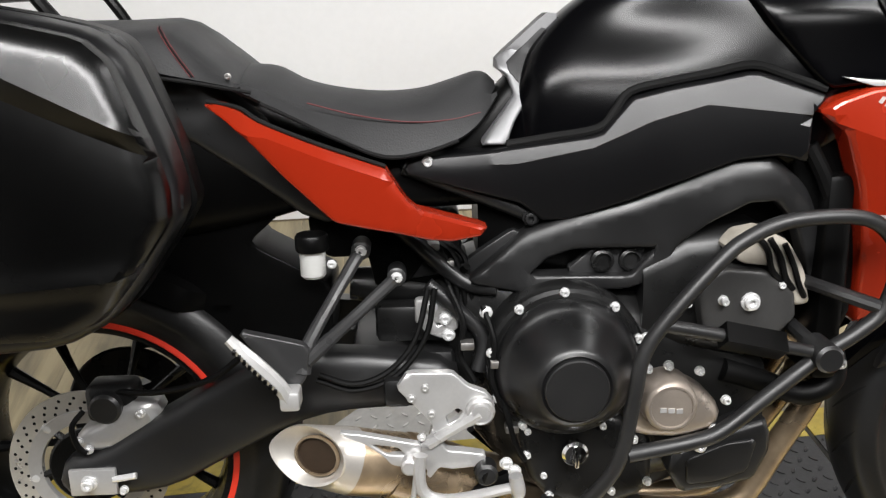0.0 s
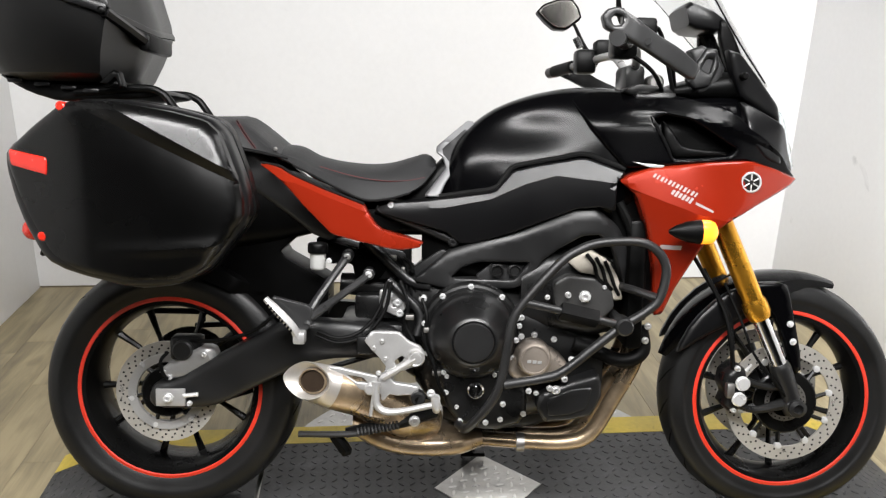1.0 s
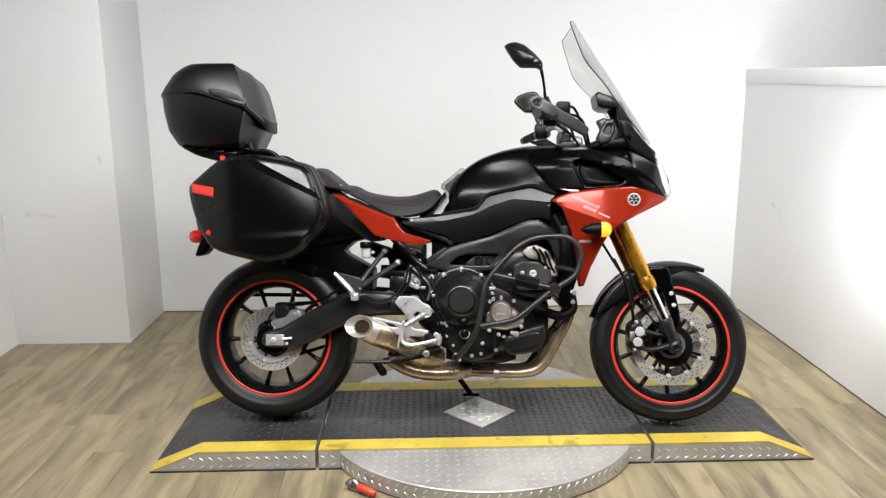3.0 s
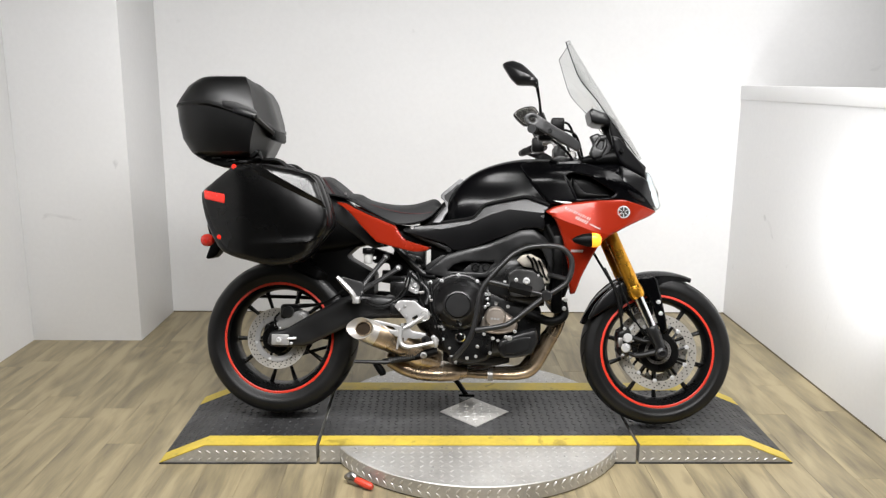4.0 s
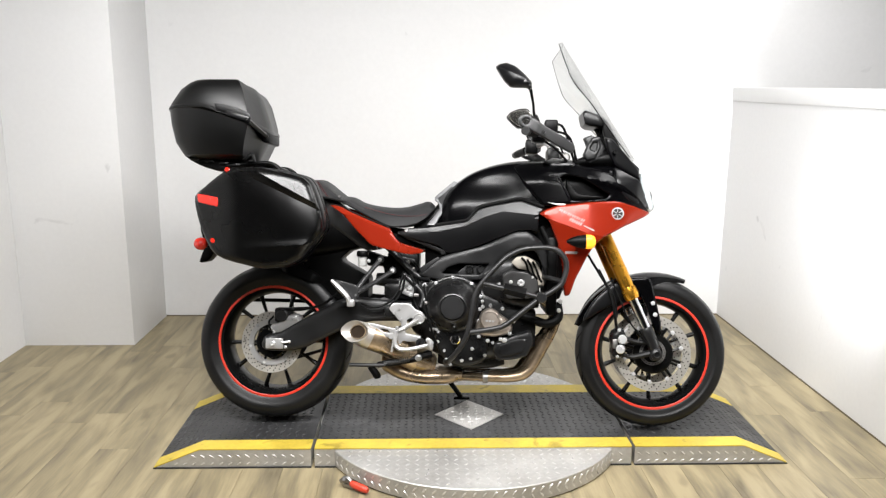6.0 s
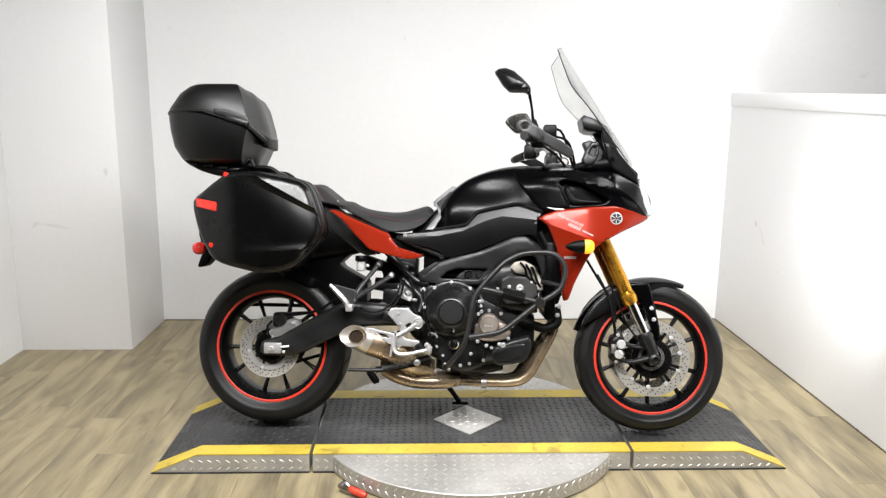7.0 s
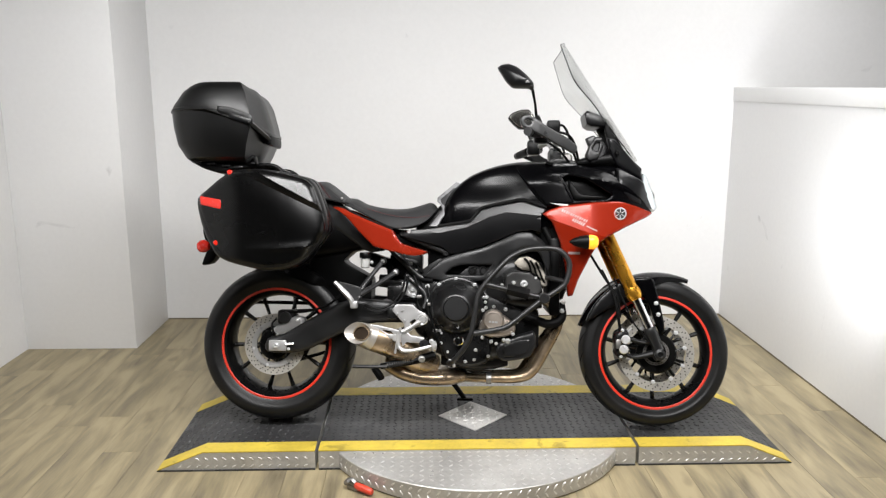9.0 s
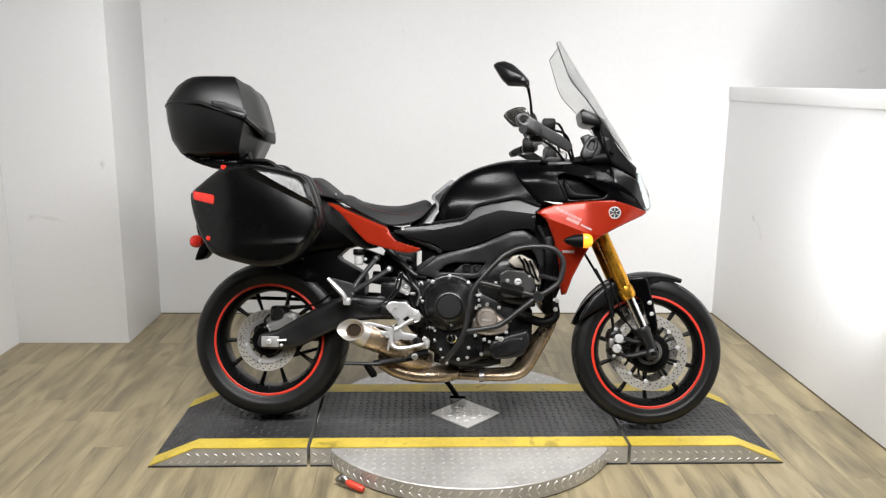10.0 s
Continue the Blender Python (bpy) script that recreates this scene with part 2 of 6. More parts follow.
M_screen = glass("smoke_windscreen", (0.935, 0.94, 0.937))


# ---- mesh tools ----
def part(name, bm, material, parent=None, label="", sharp=35, mats=()):
    me = bpy.data.meshes.new(name)
    bmesh.ops.recalc_face_normals(bm, faces=bm.faces[:])
    bm.to_mesh(me)
    bm.free()
    me.materials.append(material)
    for m in mats:
        me.materials.append(m)
    me.polygons.foreach_set("use_smooth", [True] * len(me.polygons))
    me.set_sharp_from_angle(angle=radians(sharp))
    ob = new(name, me)
    ob.parent = parent
    if label:
        ob["label"] = label
    return ob


def again(ob, m, parent=None):
    """A further object on the mesh of ob."""
    o = new(ob.name.split(".")[0], ob.data)
    o.parent = parent or ob.parent
    o.matrix_basis = m
    return o


def other_side(ob, parent=None):
    """The mirrored twin of a part on the far side of the machine."""
    bm = bmesh.new()
    bm.from_mesh(ob.data)
    bmesh.ops.scale(bm, vec=(1, -1, 1), verts=bm.verts[:])
    bmesh.ops.reverse_faces(bm, faces=bm.faces[:])
    o = part(ob.name.split(".")[0], bm, ob.data.materials[0], parent or ob.parent, ob.get("label", ""))
    return o


def box(x0, x1, y0, y1, z0, z1, bevel=0.0, seg=2, bm=None):
    b2 = bmesh.new()
    bmesh.ops.create_cube(b2, size=1)
    bmesh.ops.transform(b2, matrix=Matrix.Translation(((x0 + x1) / 2, (y0 + y1) / 2, (z0 + z1) / 2)) @ Matrix.Diagonal((x1 - x0, y1 - y0, z1 - z0, 1)), verts=b2.verts[:])
    if bevel:
        bmesh.ops.bevel(b2, geom=b2.edges[:], offset=bevel, segments=seg, profile=0.5, affect="EDGES", clamp_overlap=True)
    return merge(bm, b2)


def merge(bm, b2):
    if bm is None:
        return b2
    me = bpy.data.meshes.new("tmp")
    b2.to_mesh(me)
    b2.free()
    bm.from_mesh(me)
    bpy.data.meshes.remove(me)
    return bm


def rings(loops, closed=True, caps=True, bm=None):
    """Skin over loops of equally many points."""
    bm = bm or bmesh.new()
    vs = [[bm.verts.new(p) for p in lp] for lp in loops]
    n = len(vs[0])
    for a, b in zip(vs, vs[1:]):
        for i in range(n if closed else n - 1):
            j = (i + 1) % n
            bm.faces.new((a[i], a[j], b[j], b[i]))
    if caps and closed:
        bm.faces.new(vs[0][::-1])
        bm.faces.new(vs[-1])
    return bm


def spline(pts, n=8):
    """Points on a smooth curve through pts (of any dimension)."""
    P = [np.array(p, float) for p in pts]
    P = [2 * P[0] - P[1]] + P + [2 * P[-1] - P[-2]]
    out = []
    for i in range(1, len(P) - 2):
        p0, p1, p2, p3 = P[i - 1:i + 3]
        for k in range(n):
            t = k / n
            out.append(0.5 * (2 * p1 + (p2 - p0) * t + (2 * p0 - 5 * p1 + 4 * p2 - p3) * t * t + (3 * p1 - p0 - 3 * p2 + p3) * t ** 3))
    return out + [P[-2]]


def tube(pts, r, sides=12, n=6, smooth=True, bm=None, flat=1.0, caps=True):
    """A pipe along pts; r is one radius or one for each point."""
    rs = [r] * len(pts) if isinstance(r, (int, float)) else list(r)
    rows = [(*p, q) for p, q in zip(pts, rs)]
    rows = spline(rows, n) if smooth and len(rows) > 2 else [np.array(q, float) for q in rows]
    side = None
    loops = []
    for i, q in enumerate(rows):
        d = Vector((rows[min(i + 1, len(rows) - 1)] - rows[max(i - 1, 0)])[:3]).normalized()
        if side is None:
            side = d.cross(Vector((0, 0, 1)) if abs(d.z) < 0.9 else Vector((1, 0, 0))).normalized()
        side = (side - d * side.dot(d)).normalized()
        up = side.cross(d)
        c = Vector(q[:3])
        loops.append([c + (side * math.cos(a) * flat + up * math.sin(a)) * q[3] for a in (2 * math.pi * k / sides for k in range(sides))])
    return rings(loops, caps=caps, bm=bm)


def revolve(profile, centre, seg=48, bm=None, loop=False):
    """Turn (radius, y) points about the axis along y through centre."""
    bm = bm or bmesh.new()
    cx, cy, cz = centre
    vs = []
    for r, y in profile:
        if r < 1e-5:
            vs.append([bm.verts.new((cx, cy + y, cz))] * seg)
        else:
            vs.append([bm.verts.new((cx + r * math.cos(2 * math.pi * k / seg), cy + y, cz + r * math.sin(2 * math.pi * k / seg))) for k in range(seg)])
    pairs = list(zip(vs, vs[1:])) + ([(vs[-1], vs[0])] if loop else [])
    for a, b in pairs:
        for i in range(seg):
            j = (i + 1) % seg
            f = [a[i], a[j], b[j], b[i]]
            f = list(dict.fromkeys(f))
            if len(f) > 2:
                bm.faces.new(f)
    return bm


def rounded(outline, times=1, keep=0.22):
    """Cut the corners of a closed outline."""
    for _ in range(times):
        out = []
        for i, p in enumerate(outline):
            q = outline[(i + 1) % len(outline)]
            out.append((p[0] + (q[0] - p[0]) * keep, p[1] + (q[1] - p[1]) * keep))
            out.append((p[0] + (q[0] - p[0]) * (1 - keep), p[1] + (q[1] - p[1]) * (1 - keep)))
        outline = out
    return outline


def edge_distance(P, A):
    """Distance of the points P to the closed outline A."""
    B = np.roll(A, -1, axis=0)
    d = B - A
    w = P[:, None, :] - A[None]
    t = np.clip((w * d).sum(2) / np.maximum((d * d).sum(1), 1e-12), 0, 1)
    return np.sqrt(((w - t[..., None] * d) ** 2).sum(2)).min(1)


def inside(P, A):
    B = np.roll(A, -1, axis=0)
    x, y = P[:, :1], P[:, 1:]
    cross = ((A[:, 1] > y) != (B[:, 1] > y)) & (x < (B[:, 0] - A[:, 0]) * (y - A[:, 1]) / (B[:, 1] - A[:, 1] + 1e-12) + A[:, 0])
    return cross.sum(1) % 2 == 1


def grown(outline, d):
    """The closed outline pushed outwards by d."""
    A = np.array(outline)
    a, b = A - np.roll(A, 1, axis=0), np.roll(A, -1, axis=0) - A
    a, b = a / np.linalg.norm(a, axis=1, keepdims=True), b / np.linalg.norm(b, axis=1, keepdims=True)
    n = np.stack([-(a + b)[:, 1], (a + b)[:, 0]], 1)
    n /= np.linalg.norm(n, axis=1, keepdims=True)
    if inside((A + n * 0.002)[:1], A)[0]:
        n = -n
    return [tuple(q) for q in A + n * d]


def pillow(outline, y, depth=0.02, rim=0.02, thick=0.02, step=0.014, cut=1, keep=0.22, holes=(), relief=None, folds=()):
    """A panel with a side-view outline in (x, z), bulging towards -y. y: number or function of (x, z); relief: extra bulge by (x, z)."""
    from mathutils.geometry import delaunay_2d_cdt
    yf = y if callable(y) else (lambda a, b: y)
    outs = [rounded(outline, cut, keep) if cut else outline] + [rounded(h, cut, keep) if cut else h for h in holes]
    pts, loops = [], []
    for o in outs:
        lp = []
        for i, p in enumerate(o):
            q = o[(i + 1) % len(o)]
            k = max(1, int(math.dist(p, q) / step + 0.5))
            for s in range(k):
                lp.append(len(pts))
                pts.append((p[0] + (q[0] - p[0]) * s / k, p[1] + (q[1] - p[1]) * s / k))
        loops.append(lp)
    polys = [np.array([pts[i] for i in lp]) for lp in loops]
    lo, hi = polys[0].min(0), polys[0].max(0)
    gx, gz = np.meshgrid(np.arange(lo[0], hi[0], step), np.arange(lo[1], hi[1], step * 0.866))
    gx[1::2] += step / 2
    G = np.stack([gx.ravel(), gz.ravel()], 1)
    keepers = inside(G, polys[0])
    for h in polys[1:]:
        keepers &= ~inside(G, h)
    dist = np.min([edge_distance(G, a) for a in polys], axis=0)
    G = G[keepers & (dist > max(rim * 0.72, step * 0.45) + step * 0.35)]
    # extra rings close to the edge, for a clean roll-off
    extra = []
    for a in polys:
        t = np.roll(a, -1, axis=0) - np.roll(a, 1, axis=0)
        nrm = np.stack([-t[:, 1], t[:, 0]], 1) / (np.linalg.norm(t, axis=1, keepdims=True) + 1e-9)
        for q in (0.06, 0.22, 0.46, 0.74):
            for sg in (-1, 1):
                c = a + nrm * (sg * q * rim)
                good = inside(c, polys[0])
                for h in polys[1:]:
                    good &= ~inside(c, h)
                good &= np.min([edge_distance(c, b) for b in polys], axis=0) > q * rim * 0.93
                extra.append(c[good])
    G = np.concatenate([G] + extra)
    fold_pts, fold_edges = [], []
    for line in folds:
        start = len(fold_pts)
        for p, q in zip(line, line[1:]):
            k = max(1, int(math.dist(p, q) / step + 0.5))
            fold_pts += [(p[0] + (q[0] - p[0]) * s / k, p[1] + (q[1] - p[1]) * s / k) for s in range(k)]
        fold_pts.append(line[-1])
        fold_edges += [(i, i + 1) for i in range(start, len(fold_pts) - 1)]
    if fold_pts:
        fp_ = np.array(fold_pts)
        near = np.sqrt(((G[:, None] - fp_[None]) ** 2).sum(2)).min(1)
        G = G[near > step * 0.5]
    verts = [Vector(p) for p in pts] + [Vector(g) for g in G] + [Vector(p) for p in fold_pts]
    edges = [(lp[i], lp[(i + 1) % len(lp)]) for lp in loops for i in range(len(lp))]
    edges += [(a + len(pts) + len(G), b + len(pts) + len(G)) for a, b in fold_edges]
    V, _, F, *_ = delaunay_2d_cdt(verts, edges, [], 0, 1e-6)
    P = np.array([tuple(v) for v in V])
    cen = np.array([[P[i] for i in f][:3] for f in F]).mean(1)
    ok = inside(cen, polys[0])
    for h in polys[1:]:
        ok &= ~inside(cen, h)
    F = [f for f, k in zip(F, ok) if k]
    D = np.min([edge_distance(P, a) for a in polys], axis=0)
    D[D < 1e-5] = 0
    bm = bmesh.new()
    front, back = [], []
    for (px, pz), d in zip(P, D):
        h = depth * math.sqrt(max(0.0, 1 - (1 - min(d / rim, 1)) ** 2))
        if relief:
            h += relief(px, pz) * min(d / rim, 1)
        front.append(bm.verts.new((px, yf(px, pz) - h, pz)))
        back.append(bm.verts.new((px, yf(px, pz) + thick, pz)))
    count = {}
    for f in F:
        bm.faces.new([front[i] for i in f])
        bm.faces.new([back[i] for i in f][::-1])
        for a, b in zip(f, (*f[1:], f[0])):
            count[(a, b)] = 1
    for a, b in count:
        if (b, a) not in count:
            bm.faces.new((front[b], front[a], back[a], back[b]))
    return bm


def superloop(x, zb, zt, hw, n=2.6, k=28, yc=0.0, tilt=0.0):
    """A rounded-box cross-section across the machine at x."""
    zc, hz = (zb + zt) / 2, (zt - zb) / 2
    out = []
    for i in range(k):
        a = 2 * math.pi * i / k
        c, s = math.cos(a), math.sin(a)
        yy, zz = math.copysign(abs(c) ** (2 / n), c), math.copysign(abs(s) ** (2 / n), s)
        out.append((x + tilt * zz * hz, yc + hw * yy, zc + hz * zz))
    return out


def hull_along(stations, n=2.6, steps=6, k=28):
    """Loft of rounded cross-sections (x, bottom, top, half width)."""
    return rings([superloop(*s, n=n, k=k) for s in spline(stations, steps)])


def slab(outline, y, thick=0.012, edge=0.003, holes=()):
    """A flat casting with crisp, slightly broken edges; y is its outer face."""
    face = y if callable(y) else (lambda a, b: y)
    return pillow(outline, lambda a, b: face(a, b) + edge * 0.6, edge * 0.6, edge, thick, step=0.010, keep=0.10, holes=holes)


def bench(stations, steps=5):
    """Seat loft: (x, bottom, top, half width below, half width of the top), flat and slightly dished above."""
    loops = []
    for x, zb, zt, hw, top in (spline(stations, steps) if steps else stations):
        h = zt - zb
        half = [(0.0, zt + 0.001), (0.30 * top, zt - 0.0015), (0.58 * top, zt - 0.007), (0.82 * top, zt - 0.014), (top, zt - 0.022), (top + 0.25 * (hw - top), zt - 0.022 - 0.12 * h), (top + 0.6 * (hw - top), zt - 0.6 * h),
                (top + 0.92 * (hw - top), zb + 0.12 * h), (hw, zb + 0.004), (hw - 0.004, zb), (hw * 0.5, zb)]
        loops.append([(x, -a, b) for a, b in half] + [(x, a, b) for a, b in half[:0:-1]])
    return rings(loops)


def bolt_mesh(r, h):
    r *= 0.82
    bm = bmesh.new()
    revolve([(r * 1.35, 0), (r * 1.35, -h * 0.25), (r, -h * 0.3), (r, -h * 0.9), (r * 0.85, -h), (r * 0.5, -h), (r * 0.45, -h * 0.6), (0, -h * 0.6)], (0, 0, 0), 12, bm)
    return bm


def bolts(parent, places, r=0.007, h=0.008, material=None):
    first = part("bolt", bolt_mesh(r, h), material or M_bolt, parent)
    first.location = places[0]
    for p in places[1:]:
        again(first, Matrix.Translation(p), parent)


def thing(name, label, category, matrix=None, group="", kind=""):
    e = new(name)
    e.empty_display_size = 0.1
    if matrix is not None:
        e.matrix_basis = matrix
    return tagged(e, label, category, group, kind)


# ---- room ----
BACK, LEFT, RIGHT, FRONT, TOP = 2.015, -2.40, 1.69, -1.2, 2.72
FAR_RIGHT, DARK_END, SIDE = 3.3, -8.0, -1.2


def structure(name, bm, material, label, category):
    return tagged(part(name, bm, material), label, category, kind="structure")


structure("wall_back", box(LEFT - 0.12, FAR_RIGHT + 0.12, BACK, BACK + 0.12, -0.02, TOP), M_wall, "plain white painted back wall with faint scuffs", "wall")
structure("wall_left", box(LEFT - 0.12, LEFT, SIDE, BACK, -0.02, TOP), M_wall, "plain white painted side wall", "wall")
structure("wall_column", box(LEFT, -1.80, 1.452, BACK, -0.02, TOP, 0.004), M_wall, "boxed-out white painted column against the wall", "wall")
structure("wall_right", box(RIGHT, RIGHT + 0.14, FRONT, BACK, -0.02, 1.345), M_wall, "white painted half-height partition wall", "wall")
structure("trim", box(RIGHT - 0.008, RIGHT + 0.148, FRONT, BACK - 0.002, 1.345, 1.425, 0.003), M_trim, "white cap board along the top of the partition", "trim")
structure("baseboard", box(RIGHT - 0.004, RIGHT - 0.0005, FRONT, BACK, -0.003, 0.007), M_gap, "dark joint at the foot of the partition", "trim")
structure("baseboard", box(-1.80, RIGHT, BACK - 0.004, BACK - 0.0005, -0.003, 0.006), M_gap, "dark joint at the foot of the wall", "trim")
structure("wall_far_right", box(FAR_RIGHT, FAR_RIGHT + 0.12, FRONT, BACK, -0.02, TOP), M_wall, "white painted wall beyond the partition", "wall")
# Ceiling out of view, kept dark so upward faces mirror nothing bright.
structure("ceiling", box(LEFT - 0.12, FAR_RIGHT + 0.12, FRONT, BACK + 0.12, TOP, TOP + 0.1), M_ceil, "unseen booth ceiling, made dark to keep reflections dark", "ceiling")
# Unseen near-black shell around the viewpoint, added to keep reflections in the paint dark.
structure("wall_shop_left", box(-4.62, -4.5, DARK_END, SIDE, -0.02, 3.4), M_unseen, "unseen near-black wall added to keep reflections dark", "wall")
structure("wall_shop_right", box(4.5, 4.62, DARK_END, FRONT, -0.02, 3.4), M_unseen, "unseen near-black wall added to keep reflections dark", "wall")
structure("wall_shop_front", box(-4.62, 4.62, DARK_END - 0.12, DARK_END, -0.02, 3.4), M_unseen, "unseen near-black wall added to keep reflections dark", "wall")
structure("wall_shop_return", box(-4.62, LEFT - 0.12, SIDE, SIDE + 0.12, -0.02, 3.4), M_unseen, "unseen near-black wall added to keep reflections dark", "wall")
structure("wall_shop_return", box(FAR_RIGHT + 0.12, 4.62, FRONT, FRONT + 0.12, -0.02, 3.4), M_unseen, "unseen near-black wall added to keep reflections dark", "wall")
structure("wall_shop_header", box(LEFT - 0.12, FAR_RIGHT + 0.12, FRONT, FRONT + 0.12, TOP + 0.1, 3.4), M_unseen, "unseen near-black wall above the booth, added to keep reflections dark", "wall")
structure("ceiling_shop", box(-4.62, 4.62, DARK_END - 0.12, FRONT, 3.4, 3.5), M_unseen, "unseen near-black ceiling added to keep reflections dark", "ceiling")
floor = structure("floor", box(-4.62, 4.62, DARK_END - 0.12, BACK + 0.12, -0.1, -0.004), M_gap, "light oak-look vinyl plank floor", "floor")

# ---- lift platform ----
PH, PW = 0.078, 0.63
turntable = thing("turntable", "round aluminium tread-plate turntable disc under the platform", "turntable", Matrix.Translation((0, PW / 2, 0)))
R_T = 0.617
bm = bmesh.new()
part("disc", rings([[((R_T + dr) * math.cos(2 * math.pi * k / 96), (R_T + dr) * math.sin(2 * math.pi * k / 96), z) for k in range(96)]
                    for dr, z in ((-0.012, 0.0), (-0.012, 0.006), (0, 0.006), (0, 0.065), (-0.003, 0.068))]), M_plate, turntable, "dull aluminium tread plate disc")


def rib(bm, m, lx=0.024, ly=0.007, h=0.0018):
    """One raised lozenge of tread plate."""
    base = [(-lx / 2, 0), (-lx / 4, -ly / 2), (lx / 4, -ly / 2), (lx / 2, 0), (lx / 4, ly / 2), (-lx / 4, ly / 2)]
    lo = [bm.verts.new(m @ Vector((a, b, -0.0005))) for a, b in base]
    hi = [bm.verts.new(m @ Vector((a * 0.8, b * 0.55, h))) for a, b in base]
    bm.faces.new(hi)
    for i in range(6):
        j = (i + 1) % 6
        bm.faces.new((lo[i], lo[j], hi[j], hi[i]))


bm = bmesh.new()
pitch = 0.036
for i in range(-18, 19):
    for j in range(-18, 19):
        x, y = i * pitch, j * pitch
        if math.hypot(x, y) < R_T - 0.02 and abs(y) > PW / 2 + 0.008:
            rib(bm, pose(x, y, 0.068, rz=45 if (i + j) % 2 else -45))
for k in range(110):
    a = 2 * math.pi * k / 110
    for z, s in ((0.024, 40), (0.048, -40)):
        rib(bm, pose(0, 0, 0, rz=math.degrees(a)) @ Matrix.Translation((R_T, 0, z)) @ pose(0, 0, 0, 0, 90, 0) @ pose(0, 0, 0, rz=s))
tagged(part("tread_rib", bm, M_rib, turntable, "bright raised tread ribs"), kind="stuff")


def platform(name, x0, x1, ramp, label):
    """A section of the low lift: top mat, yellow borders, tread-plate flanks. ramp: -1, 0 or 1 for the sloping end."""
    ob = thing(name, label, "platform", Matrix.Translation((0, 0, 0)), group="sections of the motorcycle lift")
    prof = [(x0, 0.0), (x0, PH), (x1, PH), (x1, 0.0)]
    if ramp < 0:
        prof = [(x0, 0.0), (x0, 0.006), (x0 + 0.175, PH), (x1, PH), (x1, 0.0)]
    if ramp > 0:
        prof = [(x0, 0.0), (x0, PH), (x1 - 0.175, PH), (x1, 0.006), (x1, 0.0)]
    t = 0.004
    part("body", rings([[(x, y, z - (t if z > 0.003 else 0)) for x, z in prof] for y in (0.0, PW)]), M_plate, ob, "dull tread-plate metal body")
    top = prof[1:-1]
    part("edge_strip", box(x0, x1, -0.004, -0.0004, 0.0, 0.006), M_rubber, ob, "black rubber bottom strip")
    def sheet(nm, y0, y1, dz, material, lab):
        lo = [(x, z - t + 0.0005) for x, z in top]
        hi = [(x, z - t + dz) for x, z in top]
        return part(nm, rings([[(x, y, z) for x, z in lo + hi[::-1]] for y in (y0, y1)]), material, ob, lab)
    sheet("mat", 0.078, PW - 0.088, 0.004, M_rubber, "worn black rubber tread mat")
    sheet("border", -0.001, 0.0775, 0.0046, M_yellow, "yellow safety border")
    sheet("border", PW - 0.0875, PW + 0.001, 0.0046, M_yellow, "yellow safety border")
    def height(x):
        if ramp < 0 and x < x0 + 0.175:
            return PH - (PH - 0.006) * (x0 + 0.175 - x) / 0.175
        if ramp > 0 and x > x1 - 0.175:
            return PH - (PH - 0.006) * (x - x1 + 0.175) / 0.175
        return PH
    bm = bmesh.new()
    n = int((x1 - x0) / 0.03)
    for i in range(n):
        for j in range(16):
            x, y = x0 + 0.015 + i * 0.03, 0.095 + j * 0.029
            if abs(x) / 0.155 + abs(y - 0.302) / 0.155 < 1:
                continue
            sl = 0
            if height(x) < PH - 0.001:
                sl = math.degrees(math.atan((PH - 0.006) / 0.175)) * (-1 if ramp < 0 else 1)
            rib(bm, pose(x, y, height(x), 0, sl, 0) @ pose(0, 0, 0, rz=45 if (i + j) % 2 else -45), 0.022, 0.008, 0.0020)
    tagged(part("mat_tread", bm, M_rubber, ob, "raised rubber tread"), kind="stuff")
    bm = bmesh.new()
    for i in range(int((x1 - x0) / 0.034)):
        x = x0 + 0.017 + i * 0.034
        for z, s in ((0.018, 35), (0.048, -35)):
            if z + 0.012 < height(x):
                for y, f in ((0.0, 1), (PW, -1)):
                    rib(bm, Matrix.Translation((x, y, z)) @ pose(0, 0, 0, 90 * f, 0, 0) @ pose(0, 0, 0, rz=s), 0.021, 0.0065)
    tagged(part("flank_rib", bm, M_rib, ob, "bright raised ribs"), kind="stuff")
    return ob


mid = platform("lift_platform", -0.608, 0.608, 0, "black rubber-topped lift platform with yellow borders")
platform("lift_ramp", -1.218, -0.621, -1, "sloping lift end ramp, black mat and yellow border")
platform("lift_ramp", 0.621, 1.218, 1, "sloping lift end ramp, black mat and yellow border")
bm = rings([[(0.145 * s * math.cos(a), 0.302 + 0.148 * s * math.sin(a), z) for a in (0, math.pi / 2, math.pi, 1.5 * math.pi)] for s, z in ((1, PH - 0.001), (1, PH + 0.003), (0.985, PH + 0.0038))])
diamond = part("diamond_plate", bm, M_plate, mid, "diamond-shaped bright tread-plate inset")
bm = bmesh.new()
for i in range(-8, 9):
    for j in range(-8, 9):
        x, y = i * 0.032, j * 0.026
        if abs(x) / 0.145 + abs(y) / 0.148 < 0.86:
            rib(bm, pose(x, 0.302 + y, PH + 0.0038, rz=8 if (i + j) % 2 else 82), 0.026, 0.008, 0.002)
tagged(part("tread_rib", bm, M_rib, diamond), kind="stuff")

# ---- motorcycle: x forward from the rear axle, y to its left, z up, leaning on its side stand ----
BIKE = Matrix.Translation((-0.79, 0.32, PH + 0.002)) @ pose(0, 0, 0, rz=-4.5) @ pose(0, 0, 0, -11, 0, 0)
bike = thing("motorcycle", "black and red touring motorcycle with luggage cases on its stand", "motorcycle", BIKE)
RW, FW = (-0.012, 0.0, 0.316), (1.517, 0.0, 0.300)


